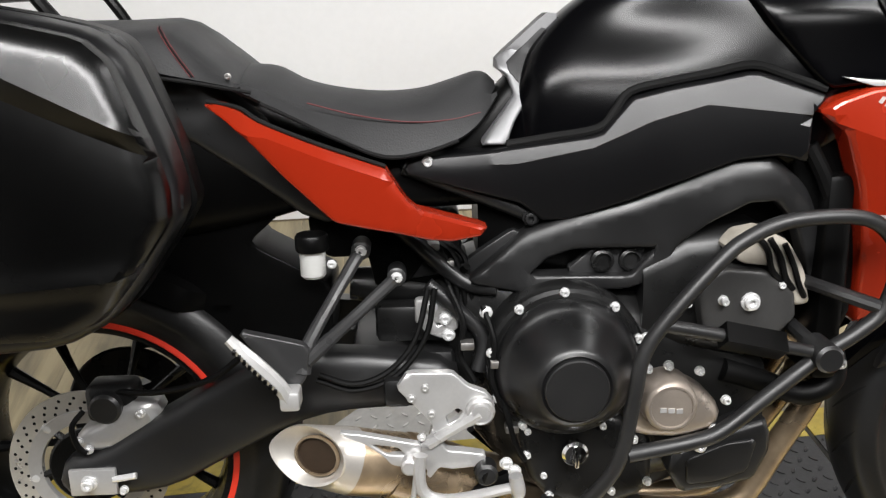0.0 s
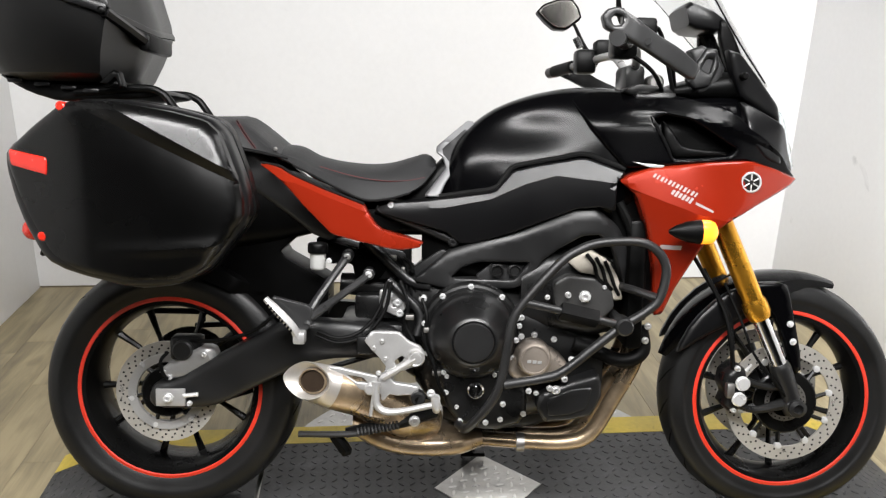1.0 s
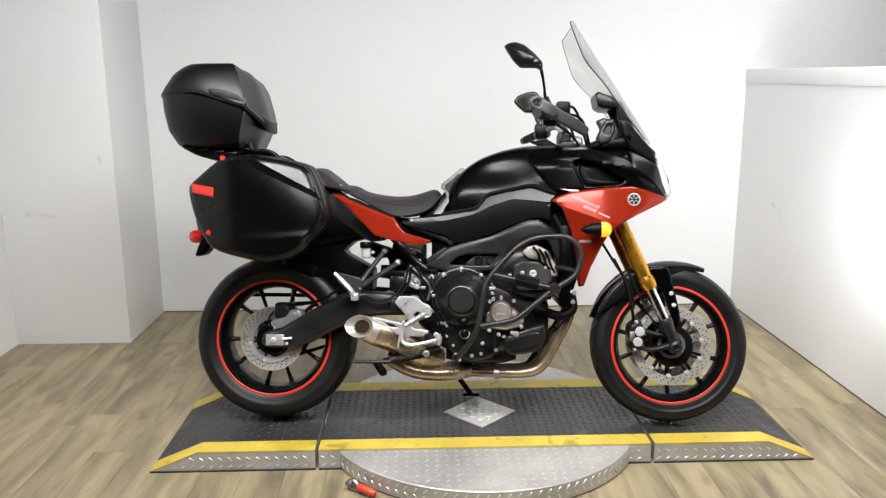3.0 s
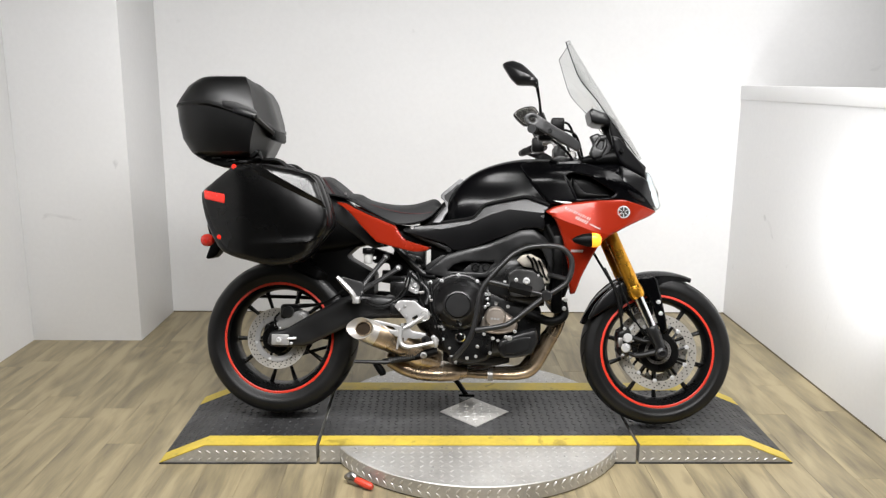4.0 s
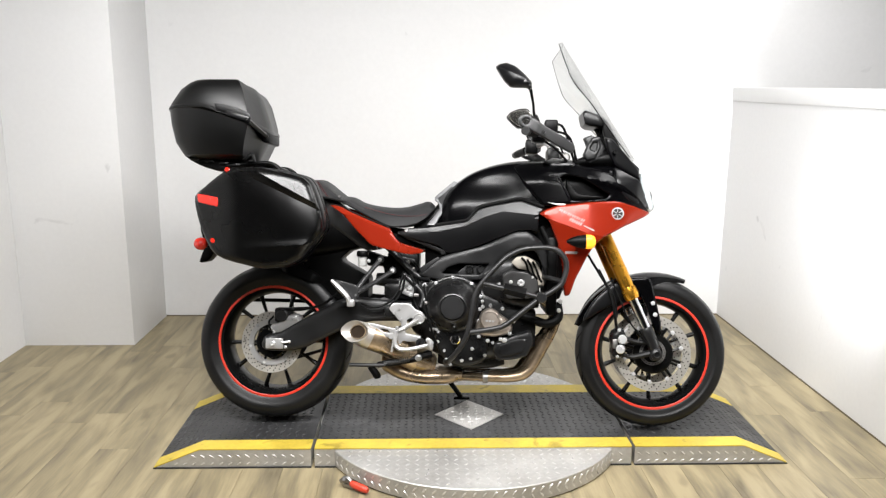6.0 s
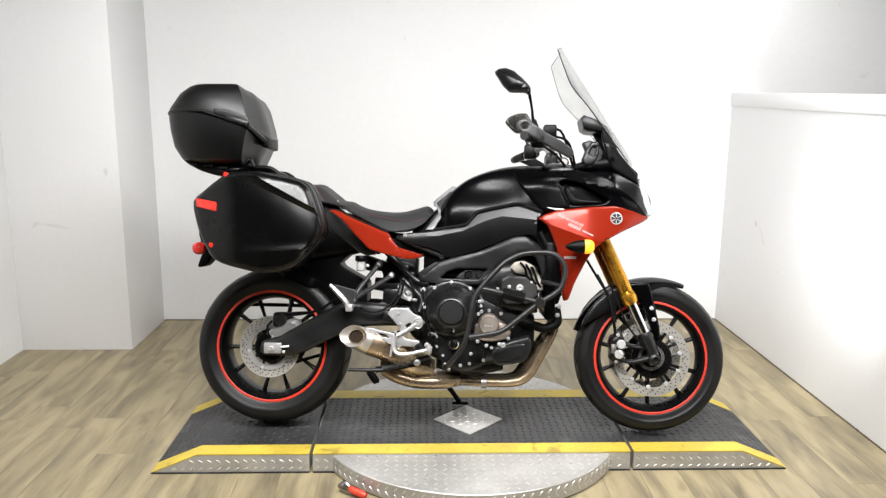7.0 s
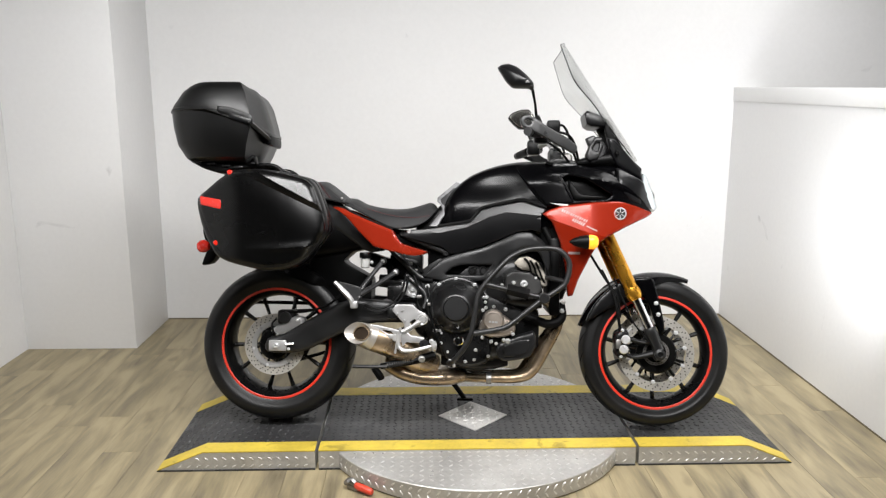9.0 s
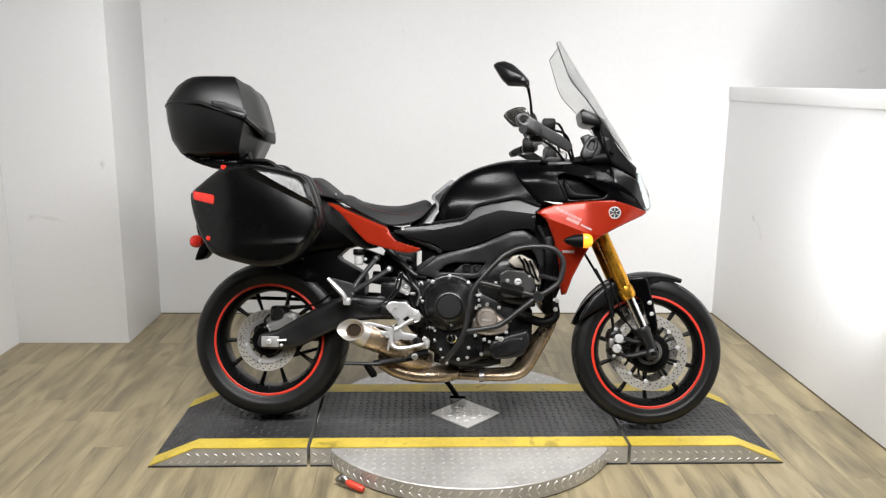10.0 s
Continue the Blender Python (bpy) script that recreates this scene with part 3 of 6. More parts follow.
def wheel(name, c, r, half, rim_half, centres, gap, hub, rotor_y, rotor_r, both):
    rimr = 0.2225
    h = half
    rim = part(name, revolve([(rimr, -rim_half), (rimr + 0.004, -rim_half - 0.004), (rimr - 0.004, -rim_half - 0.006), (rimr - 0.016, -rim_half - 0.003), (rimr - 0.021, -rim_half + 0.006),
                              (rimr - 0.028, -rim_half * 0.5), (rimr - 0.033, 0), (rimr - 0.028, rim_half * 0.5), (rimr - 0.021, rim_half - 0.006), (rimr - 0.016, rim_half + 0.003),
                              (rimr + 0.004, rim_half + 0.004), (rimr, rim_half), (rimr - 0.02, 0)], c, 72, loop=True), M_rim, bike, "black cast wheel with a red rim stripe")
    part("tyre", revolve(spline([(rimr - 0.002, -rim_half - 0.002), (rimr + 0.006, -rim_half - 0.007), (rimr + 0.022, -h * 0.93), (rimr + (r - rimr) * 0.45, -h), (rimr + (r - rimr) * 0.78, -h * 0.86),
                                        (r - 0.006, -h * 0.46), (r, 0), (r - 0.006, h * 0.46), (rimr + (r - rimr) * 0.78, h * 0.86), (rimr + (r - rimr) * 0.45, h), (rimr + 0.022, h * 0.93),
                                        (rimr + 0.006, rim_half + 0.007), (rimr - 0.002, rim_half + 0.002)], 4), c, 96), M_tyre, rim, "worn black road tyre")
    # tread grooves cut slantwise over the shoulder
    bm = bmesh.new()
    prof = spline([(rimr + (r - rimr) * 0.80, -h * 0.84), (r - 0.006, -h * 0.46), (r, -h * 0.05)], 5)
    for k in range(22):
        for sgn in (-1, 1):
            a0 = 2 * math.pi * (k + (0.5 if sgn > 0 else 0)) / 22
            rows = []
            for i, (pr, py) in enumerate(prof):
                w = 0.0045 * math.sin(math.pi * (i + 0.4) / (len(prof)))
                a = a0 + 0.022 * i
                row = []
                for s in (-1, 1):
                    aa = a + s * w / pr
                    row.append((c[0] + (pr + 0.0009) * math.cos(aa), c[1] + py * -sgn, c[2] + (pr + 0.0009) * math.sin(aa)))
                rows.append(row)
            rings(rows, closed=False, caps=False, bm=bm)
    tagged(part("tread_groove", bm, M_groove, rim), kind="stuff")
    for s in (-1, 1):
        part("rim_stripe", revolve([(rimr - 0.0065, s * (rim_half + 0.0060)), (rimr - 0.004, s * (rim_half + 0.0072)), (rimr + 0.0032, s * (rim_half + 0.0056)), (rimr + 0.0034, s * (rim_half + 0.0038)),
                                    (rimr - 0.004, s * (rim_half + 0.0055)), (rimr - 0.0065, s * (rim_half + 0.0044))], c, 96, loop=True), M_stripe, rim, "red rim stripe")
    part("hub", revolve([(0.018, -hub), (0.045, -hub), (0.05, -hub + 0.01), (0.038, -hub * 0.4), (0.036, 0), (0.038, hub * 0.4), (0.05, hub - 0.01), (0.045, hub), (0.018, hub)], c, 32), M_rim, rim)
    for a0 in centres:
        for s in (-1, 1):
            a = radians(a0 + s * gap / 2)
            b = radians(a0 + s * gap * 0.36)
            p = [(c[0] + 0.034 * math.cos(b), c[1], c[2] + 0.034 * math.sin(b)), (c[0] + 0.11 * math.cos((a + b) / 2), c[1], c[2] + 0.11 * math.sin((a + b) / 2)), (c[0] + 0.196 * math.cos(a), c[1], c[2] + 0.196 * math.sin(a))]
            part("spoke", tube(p, (0.010, 0.0062, 0.010), 8, 4, flat=1.0), M_rim, rim)
    for ry in ([rotor_y, -rotor_y] if both else [rotor_y]):
        rot = part("brake_disc", revolve([(rotor_r - 0.034, ry - 0.0025), (rotor_r, ry - 0.0025), (rotor_r, ry + 0.0025), (rotor_r - 0.034, ry + 0.0025)], c, 72, loop=True), M_disc, rim, "drilled steel brake disc")
        cr = 0.080 if both else 0.062
        part("disc_carrier", revolve([(0.03, ry - 0.006), (cr - 0.004, ry - 0.006), (cr, ry - 0.003), (cr, ry + 0.003), (cr - 0.004, ry + 0.006), (0.03, ry + 0.006)], c, 40), M_rim, rim)
        if not both:
            part("carrier_ring", revolve([(rotor_r - 0.050, ry - 0.005), (rotor_r - 0.030, ry - 0.006), (rotor_r - 0.029, ry + 0.003), (rotor_r - 0.051, ry + 0.003)], c, 60, loop=True), M_alu, rot, "bright inner ring of the disc")
        # Flat dark spots laid on the face give the shade of drilled holes.
        bm = bmesh.new()
        for k in range(30):
            for q, dr in enumerate((0.009, 0.017, 0.026)):
                a = 2 * math.pi * (k + q / 3) / 30
                revolve([(0.0028, -0.0003), (0.0, -0.0003)], (c[0] + (rotor_r - dr) * math.cos(a), c[1] + ry - 0.0027, c[2] + (rotor_r - dr) * math.sin(a)), 6, bm)
        tagged(part("vent_hole", bm, M_groove, rot), kind="stuff")
        n = 10 if both else 6
        for k in range(n):
            a = 2 * math.pi * k / n + 0.2
            part("carrier_arm", tube([(c[0] + (cr - 0.006) * math.cos(a - 0.06), c[1] + ry, c[2] + (cr - 0.006) * math.sin(a - 0.06)), (c[0] + (rotor_r - 0.036) * math.cos(a), c[1] + ry, c[2] + (rotor_r - 0.036) * math.sin(a))], (0.006, 0.0045), 6), M_rim, rot)
        for k in range(n):
            a = 2 * math.pi * k / n + 0.2
            part("disc_bobbin", revolve([(0.0085, 0.002), (0.0085, -0.005), (0.005, -0.006), (0, -0.006)], (c[0] + (rotor_r - 0.036) * math.cos(a), c[1] + ry, c[2] + (rotor_r - 0.036) * math.sin(a)), 12), M_bolt, rot)
    return rim


rear_wheel = wheel("rear_wheel", RW, 0.316, 0.090, 0.070, (128, 200, 272, 344, 56), 30, 0.09, -0.098, 0.1225, False)
front_wheel = wheel("front_wheel", FW, 0.300, 0.061, 0.046, (38, 110, 182, 254, 326), 32, 0.06, -0.072, 0.149, True)

# drive chain side of the rear wheel
part("sprocket", revolve([(0.06, 0.094), (0.108, 0.094), (0.112, 0.097), (0.108, 0.100), (0.06, 0.100)], RW, 45, loop=True), M_engine, rear_wheel)
part("chain", tube([(0.0, 0.097, 0.430), (0.3, 0.097, 0.445), (0.53, 0.097, 0.45), (0.555, 0.097, 0.41), (0.53, 0.097, 0.375), (0.3, 0.097, 0.30), (0.0, 0.097, 0.205)], 0.008, 6, 4), M_engine, bike, "dark drive chain")

# swingarm
arm = pillow([(-0.05, 0.30), (-0.035, 0.345), (0.02, 0.352), (0.083, 0.392), (0.18, 0.447), (0.265, 0.495), (0.33, 0.505), (0.45, 0.497), (0.56, 0.48), (0.57, 0.41), (0.47, 0.412), (0.38, 0.408), (0.311, 0.389), (0.20, 0.332),
              (0.129, 0.293), (0.06, 0.280), (-0.03, 0.281)], -0.128, 0.016, 0.025, 0.03, step=0.016)
swing = part("swingarm", arm, M_cast, bike, "matte dark grey cast swingarm")
other_side(swing)
part("swingarm_bridge", box(0.40, 0.56, -0.11, 0.11, 0.42, 0.49, 0.015), M_frame, bike)
adj = part("axle_block", box(-0.025, 0.045, -0.153, -0.144, 0.292, 0.335, 0.003), M_alu, swing, "bright aluminium axle adjuster")
bolts(adj, [(0.005, -0.153, 0.314)], 0.011, 0.012)
bolts(adj, [(0.055, -0.150, 0.300)], 0.006, 0.01)
part("adjuster_screw", tube([(0.04, -0.152, 0.318), (0.075, -0.150, 0.322)], 0.005, 8), M_bolt, adj)
# rear brake caliper
rc = part("rear_caliper", pillow([(-0.02, 0.352), (-0.015, 0.385), (0.03, 0.40), (0.06, 0.43), (0.105, 0.43), (0.115, 0.405), (0.075, 0.37), (0.03, 0.35)], -0.118, 0.014, 0.014, 0.03), M_alu, bike, "silver rear brake caliper bracket")
part("caliper_body", box(0.0, 0.075, -0.125, -0.075, 0.395, 0.455, 0.012, 3), M_engine, rc)
part("piston_cap", revolve([(0.024, 0.0), (0.024, -0.012), (0.02, -0.016), (0, -0.016)], (0.035, -0.125, 0.425), 24), M_frame, rc)
part("brake_hose", tube([(0.0, -0.13, 0.42), (-0.015, -0.14, 0.40), (-0.01, -0.142, 0.37), (0.0, -0.14, 0.355)], 0.0045, 8), M_hose, rc)
part("brake_hose", tube([(0.05, -0.12, 0.445), (0.12, -0.14, 0.452), (0.2, -0.15, 0.475), (0.26, -0.15, 0.52)], 0.005, 8), M_hose, rc)
bolts(rc, [(-0.012, -0.132, 0.372), (0.002, -0.132, 0.358), (0.085, -0.132, 0.415)], 0.007, 0.007)

# front fork
for s in (-1, 1):
    y = 0.108 * s
    f = part("fork_tube", tube([(1.20, y, 1.01), (1.325, y, 0.742), (1.412, y, 0.556)], 0.0265, 24, smooth=False), M_gold, bike, "gold anodised upside-down fork tube")
    part("fork_collar", tube([(1.408, y, 0.566), (1.413, y, 0.553), (1.424, y, 0.530), (1.430, y, 0.518)], (0.0268, 0.0305, 0.0305, 0.026), 24, smooth=False), M_gold, f)
    part("fork_slider", tube([(1.425, y, 0.528), (1.495, y, 0.377)], 0.0205, 20, smooth=False), M_chrome, f, "chromed fork slider")
    part("axle_carrier", tube([(1.483, y, 0.405), (1.490, y, 0.388), (1.518, y, 0.322), (1.521, y, 0.300), (1.524, y, 0.274)], (0.022, 0.0255, 0.022, 0.027, 0.018), 16, 3), M_frame, f)
    part("axle_nut", revolve([(0.022, 0), (0.022, -0.008), (0.012, -0.012), (0.010, -0.004), (0, -0.004)] if s < 0 else [(0.022, 0), (0.022, 0.008), (0, 0.008)], (1.521, y + 0.03 * s, 0.300), 20), M_frame, f)
    if s < 0:
        cal = part("front_caliper", pillow([(1.352, 0.378), (1.380, 0.402), (1.404, 0.388), (1.411, 0.352), (1.404, 0.336), (1.409, 0.318), (1.398, 0.284), (1.368, 0.276), (1.350, 0.296), (1.358, 0.320), (1.346, 0.345)], -0.095, 0.024, 0.016, 0.04, step=0.010, keep=0.10), M_engine, bike, "black radial front brake caliper")
        part("pad_cover", box(1.352, 1.372, -0.128, -0.108, 0.318, 0.356, 0.004), M_steel, cal)
        bolts(cal, [(1.378, -0.116, 0.392), (1.374, -0.112, 0.286)], 0.0065, 0.012)
        part("bleed_nipple", tube([(1.402, -0.112, 0.385), (1.412, -0.118, 0.402)], (0.005, 0.003), 8), M_bolt, cal)
        ring = part("sensor_ring", revolve([(0.040, -0.086), (0.052, -0.086), (0.052, -0.084), (0.040, -0.084)], FW, 48, loop=True), M_steel, bike, "steel wheel speed sensor ring")
        # Slots are only dark spots on the ring, their shade put into colour.
        bm = bmesh.new()
        for k in range(24):
            a = 2 * math.pi * k / 24
            revolve([(0.0022, -0.0003), (0.0, -0.0003)], (FW[0] + 0.046 * math.cos(a), FW[1] - 0.0862, FW[2] + 0.046 * math.sin(a)), 6, bm)
        tagged(part("slot", bm, M_groove, ring), kind="stuff")
        part("sensor_wire", tube([(1.50, -0.12, 0.325), (1.46, -0.125, 0.372), (1.415, -0.122, 0.43), (1.385, -0.118, 0.50), (1.345, -0.09, 0.60)], 0.0035, 8), M_hose, bike)
        for zz in (0.356, 0.316):
            part("piston_cap", revolve([(0.018, 0.0), (0.018, -0.006), (0.015, -0.009), (0, -0.009)], (1.390 if zz > 0.33 else 1.383, -0.122, zz), 24), M_bolt, cal, "bright round caliper cap")
        part("caliper_mount", tube([(1.38, -0.105, 0.30), (1.43, -0.11, 0.285), (1.50, -0.108, 0.30)], (0.010, 0.009, 0.014), 10), M_engine, cal)
        part("caliper_mount", tube([(1.40, -0.105, 0.36), (1.45, -0.108, 0.345), (1.50, -0.108, 0.345)], (0.010, 0.009, 0.012), 10), M_engine, cal)
        part("brake_hose", tube([(1.37, -0.11, 0.39), (1.36, -0.115, 0.45), (1.345, -0.10, 0.53), (1.30, -0.06, 0.63)], 0.006, 8), M_hose, cal)
part("fork_yoke", box(1.13, 1.23, -0.14, 0.14, 0.90, 0.94, 0.012), M_engine, bike)
part("fork_yoke", box(1.09, 1.19, -0.14, 0.14, 1.03, 1.06, 0.012), M_engine, bike)
part("cable", tube([(1.25, -0.06, 0.70), (1.31, -0.075, 0.60), (1.36, -0.09, 0.52), (1.37, -0.10, 0.44)], 0.005, 8), M_hose, bike)

# front mudguard
def guard(c, r, a0, a1, half, drop, steps=22, lift=0.0):
    loops = []
    for k in range(steps + 1):
        u = k / steps
        a = radians(a0 + (a1 - a0) * u)
        taper = min(1.0, 0.22 + 2.6 * min(u, 1 - u))
        rr = r + lift * u * u
        loop = []
        dip = drop * taper
        prof = [(-1, -dip), (-0.9, -dip * 0.35), (-0.5, 0.0), (0, 0.004), (0.5, 0.0), (0.9, -dip * 0.35), (1, -dip)]
        for v, d in prof + [(v, d - 0.004) for v, d in prof[::-1]]:
            loop.append((c[0] + (rr + d) * math.cos(a), c[1] + v * half * taper, c[2] + (rr + d) * math.sin(a)))
        loops.append(loop)
    return rings(loops)


fg = part("front_mudguard", guard(FW, 0.313, 162, 64, 0.075, 0.045, lift=0.008), M_gloss, bike, "gloss black front mudguard")
stay = part("mudguard_stay", pillow([(1.41, 0.60), (1.50, 0.605), (1.515, 0.56), (1.556, 0.385), (1.535, 0.365), (1.508, 0.43), (1.485, 0.50), (1.44, 0.555)], -0.083, 0.01, 0.012, 0.012, step=0.012), M_gloss, fg)
other_side(stay, fg)
flank = part("mudguard_flank", pillow([(1.235, 0.42), (1.275, 0.50), (1.345, 0.57), (1.42, 0.60), (1.43, 0.55), (1.38, 0.50), (1.31, 0.465), (1.26, 0.43)], -0.079, 0.008, 0.015, 0.01, step=0.012), M_satin, fg)
other_side(flank, fg)
bolts(fg, [(1.512, -0.094, 0.50), (1.522, -0.094, 0.455)], 0.008, 0.006)

# frame and subframe
FR_FOLD = [(0.57, 0.59), (0.66, 0.655), (0.74, 0.682), (0.83, 0.706), (0.905, 0.738), (0.955, 0.760), (1.005, 0.766), (1.03, 0.750), (1.07, 0.71), (1.12, 0.62)]


def frame_face(x, z):
    zf = float(np.interp(x, [p[0] for p in FR_FOLD], [p[1] for p in FR_FOLD]))
    return -0.112 - 0.045 * math.exp(-((x - 1.0) / 0.13) ** 2) + 0.42 * max(0, z - zf) + 0.06 * max(0, zf - z)


fr = part("main_frame", pillow([(0.578, 0.598), (0.664, 0.672), (0.728, 0.694), (0.823, 0.721), (0.904, 0.756), (0.953, 0.779), (1.007, 0.788), (1.029, 0.771), (1.068, 0.739), (1.10, 0.69), (1.115, 0.62), (1.13, 0.58), (1.09, 0.56), (1.07, 0.64),
                                (1.05, 0.69), (1.018, 0.722), (0.979, 0.720), (0.93, 0.69), (0.888, 0.655), (0.866, 0.600), (0.82, 0.582), (0.674, 0.576)], frame_face, 0.006, 0.007, 0.03, step=0.011, keep=0.08, folds=[FR_FOLD[1:-1]],
                               holes=[[(0.672, 0.606), (0.698, 0.633), (0.737, 0.646), (0.858, 0.648), (0.842, 0.628), (0.823, 0.604)]]), M_cast, bike, "matte dark grey aluminium main frame", sharp=32)
other_side(fr)
plate = part("engine_mount_plate", slab([(0.735, 0.602), (0.735, 0.612), (0.770, 0.643), (0.862, 0.651), (0.842, 0.600)], -0.098, 0.02), M_bracket, fr, "dark grey mounting plate")
for x in (0.783, 0.826):
    part("mount_cap", revolve([(0.0175, 0), (0.0175, -0.007), (0.013, -0.010), (0.010, -0.004), (0, -0.004)], (x, -0.100, 0.625), 20), M_engine, plate)
part("inner_panel", pillow([(1.02, 0.83), (1.10, 0.865), (1.13, 0.80), (1.15, 0.65), (1.15, 0.52), (1.10, 0.50), (1.085, 0.60), (1.06, 0.72)], -0.135, 0.008, 0.01, 0.03), M_plastic, bike, "black inner panel behind the fairing")
part("hose", tube([(1.06, -0.15, 0.80), (1.09, -0.155, 0.74), (1.115, -0.155, 0.66), (1.12, -0.15, 0.58)], 0.012, 10), M_hose, bike)
sub = part("subframe", tube([(0.36, -0.08, 0.80), (0.47, -0.085, 0.69), (0.57, -0.09, 0.597), (0.625, -0.10, 0.585)], 0.013, 12, 4), M_frame, bike, "dark tubular subframe")
other_side(sub)
sub2 = part("subframe_rail", tube([(0.49, -0.085, 0.772), (0.60, -0.085, 0.728), (0.69, -0.085, 0.690)], 0.0135, 12, 4), M_frame, bike)
other_side(sub2)
bolts(bike, [(0.675, -0.097, 0.692)], 0.011, 0.012, M_frame)
bolts(bike, [(0.525, -0.098, 0.779)], 0.008, 0.008)
part("subframe_strut", tube([(0.52, -0.12, 0.60), (0.56, -0.125, 0.565), (0.60, -0.13, 0.52), (0.592, -0.14, 0.47)], 0.011, 12, 4), M_frame, bike)
for a, b in (((0.58, -0.10, 0.62), (0.50, -0.06, 0.50)), ((0.54, -0.05, 0.66), (0.60, -0.08, 0.50))):
    part("wiring", tube([a, tuple((p + q) / 2 + 0.015 for p, q in zip(a, b)), b], 0.006, 8, 4), M_hose, bike)

part("airbox", hull_along([(0.60, 0.62, 0.76, 0.06), (0.68, 0.59, 0.80, 0.080), (0.82, 0.575, 0.82, 0.088), (0.98, 0.60, 0.84, 0.09), (1.10, 0.66, 0.86, 0.10)], 4), M_plastic, bike, "black airbox inside the frame")
# engine
eng = part("crankcase", hull_along([(0.59, 0.33, 0.50, 0.10), (0.64, 0.28, 0.56, 0.128), (0.75, 0.245, 0.585, 0.138), (0.88, 0.25, 0.56, 0.135), (1.0, 0.28, 0.50, 0.115), (1.05, 0.31, 0.46, 0.10)], 4), M_engine, bike, "black painted engine crankcase")
part("cylinder_block", rings([superloop(x, zb, zt, hw, 5, tilt=0.0) for x, zb, zt, hw in ((0.84, 0.50, 0.63, 0.13), (0.90, 0.48, 0.68, 0.14), (1.0, 0.46, 0.69, 0.14), (1.06, 0.47, 0.66, 0.13))]), M_engine, eng)
head = part("cylinder_head_cover", slab([(0.912, 0.608), (0.945, 0.628), (1.018, 0.620), (1.051, 0.588), (1.056, 0.55), (1.024, 0.515), (0.925, 0.512), (0.915, 0.559)], -0.168, 0.05, 0.010), M_head, eng, "dark grey cylinder head cover")
bolts(head, [(0.985, -0.168, 0.577)], 0.013, 0.012)
bolts(head, [(0.945, -0.166, 0.580)], 0.007, 0.014)
bolts(head, [(0.93, -0.15, 0.61), (0.90, -0.15, 0.57), (1.03, -0.165, 0.60)], 0.006, 0.008)
part("heat_shield", pillow([(0.945, 0.656), (0.965, 0.678), (1.0, 0.684), (1.038, 0.664), (1.065, 0.620), (1.077, 0.569), (1.055, 0.565), (1.041, 0.60), (1.012, 0.627), (0.972, 0.632)], -0.158, 0.006, 0.006, 0.03, step=0.010, keep=0.12), M_beige, eng, "beige finned casting")
for k in range(3):
    part("wire_loom", tube([(0.985 + 0.022 * k, -0.168, 0.678 - 0.008 * k), (1.003 + 0.020 * k, -0.171, 0.655 - 0.012 * k), (1.012 + 0.021 * k, -0.170, 0.625 - 0.012 * k), (1.03 + 0.018 * k, -0.164, 0.605 - 0.012 * k)], 0.0045, 8, 4), M_hose, eng)
cl = (0.722, 0, 0.479)
clutch_base = part("clutch_case", revolve([(0.122, -0.10), (0.122, -0.142), (0.118, -0.148), (0.112, -0.150), (0.108, -0.158), (0, -0.158)], cl, 64), M_engine, eng, "black clutch casing")
cover = part("clutch_cover", revolve(spline([(0.108, -0.150), (0.106, -0.162), (0.100, -0.172), (0.090, -0.182), (0.070, -0.212), (0.058, -0.228), (0.050, -0.233)], 4) + [(0.0475, -0.231), (0.046, -0.230), (0, -0.230)], cl, 72), M_cover, clutch_base, "satin black conical clutch cover")
part("cover_cap", revolve([(0.0455, -0.228), (0.0455, -0.2365), (0.0438, -0.2385), (0, -0.239)], cl, 48), M_frame, cover, "dark grey round cap")
places = [(cl[0] + 0.114 * math.cos(a), -0.150, cl[2] + 0.114 * math.sin(a)) for a in (radians(d) for d in (92, 128, 168, 205, 236, 300, 330, 20, 52))]
bolts(clutch_base, places, 0.0068, 0.010)
part("oil_case", pillow([(0.635, 0.42), (0.66, 0.30), (0.70, 0.25), (0.78, 0.235), (0.86, 0.26), (0.86, 0.36), (0.80, 0.40)], -0.135, 0.02, 0.02, 0.03), M_engine, eng)
cap = part("oil_filler_cap", revolve([(0.020, 0), (0.020, -0.01), (0.016, -0.014), (0, -0.014)], (0.733, -0.168, 0.348), 24), M_chrome, eng, "chrome oil filler cap")
part("cap_grip", box(0.7295, 0.7365, -0.194, -0.181, 0.333, 0.363, 0.002), M_chrome, cap)
bolts(eng, [(0.665, -0.15, 0.375), (0.665, -0.15, 0.335), (0.69, -0.15, 0.30), (0.70, -0.15, 0.265), (0.76, -0.155, 0.262), (0.80, -0.16, 0.31), (0.825, -0.16, 0.36), (0.85, -0.155, 0.285), (0.64, -0.14, 0.41), (0.84, -0.15, 0.52), (0.835, -0.15, 0.50)], 0.0065, 0.009)
pump = part("generator_cover", pillow([(0.808, 0.385), (0.815, 0.42), (0.838, 0.452), (0.880, 0.462), (0.925, 0.440), (0.958, 0.405), (0.952, 0.375), (0.90, 0.358), (0.835, 0.362)], -0.150, 0.02, 0.022, 0.03, step=0.012), M_bronze, eng, "bronze-tinted engine side cover")
part("cover_boss", revolve(spline([(0.043, -0.155), (0.041, -0.185), (0.039, -0.198), (0.034, -0.204)], 3) + [(0.031, -0.204), (0.030, -0.202), (0, -0.202)], (0.867, 0, 0.431), 40), M_bronze, pump, "polished bronze round boss")
bm = bmesh.new()
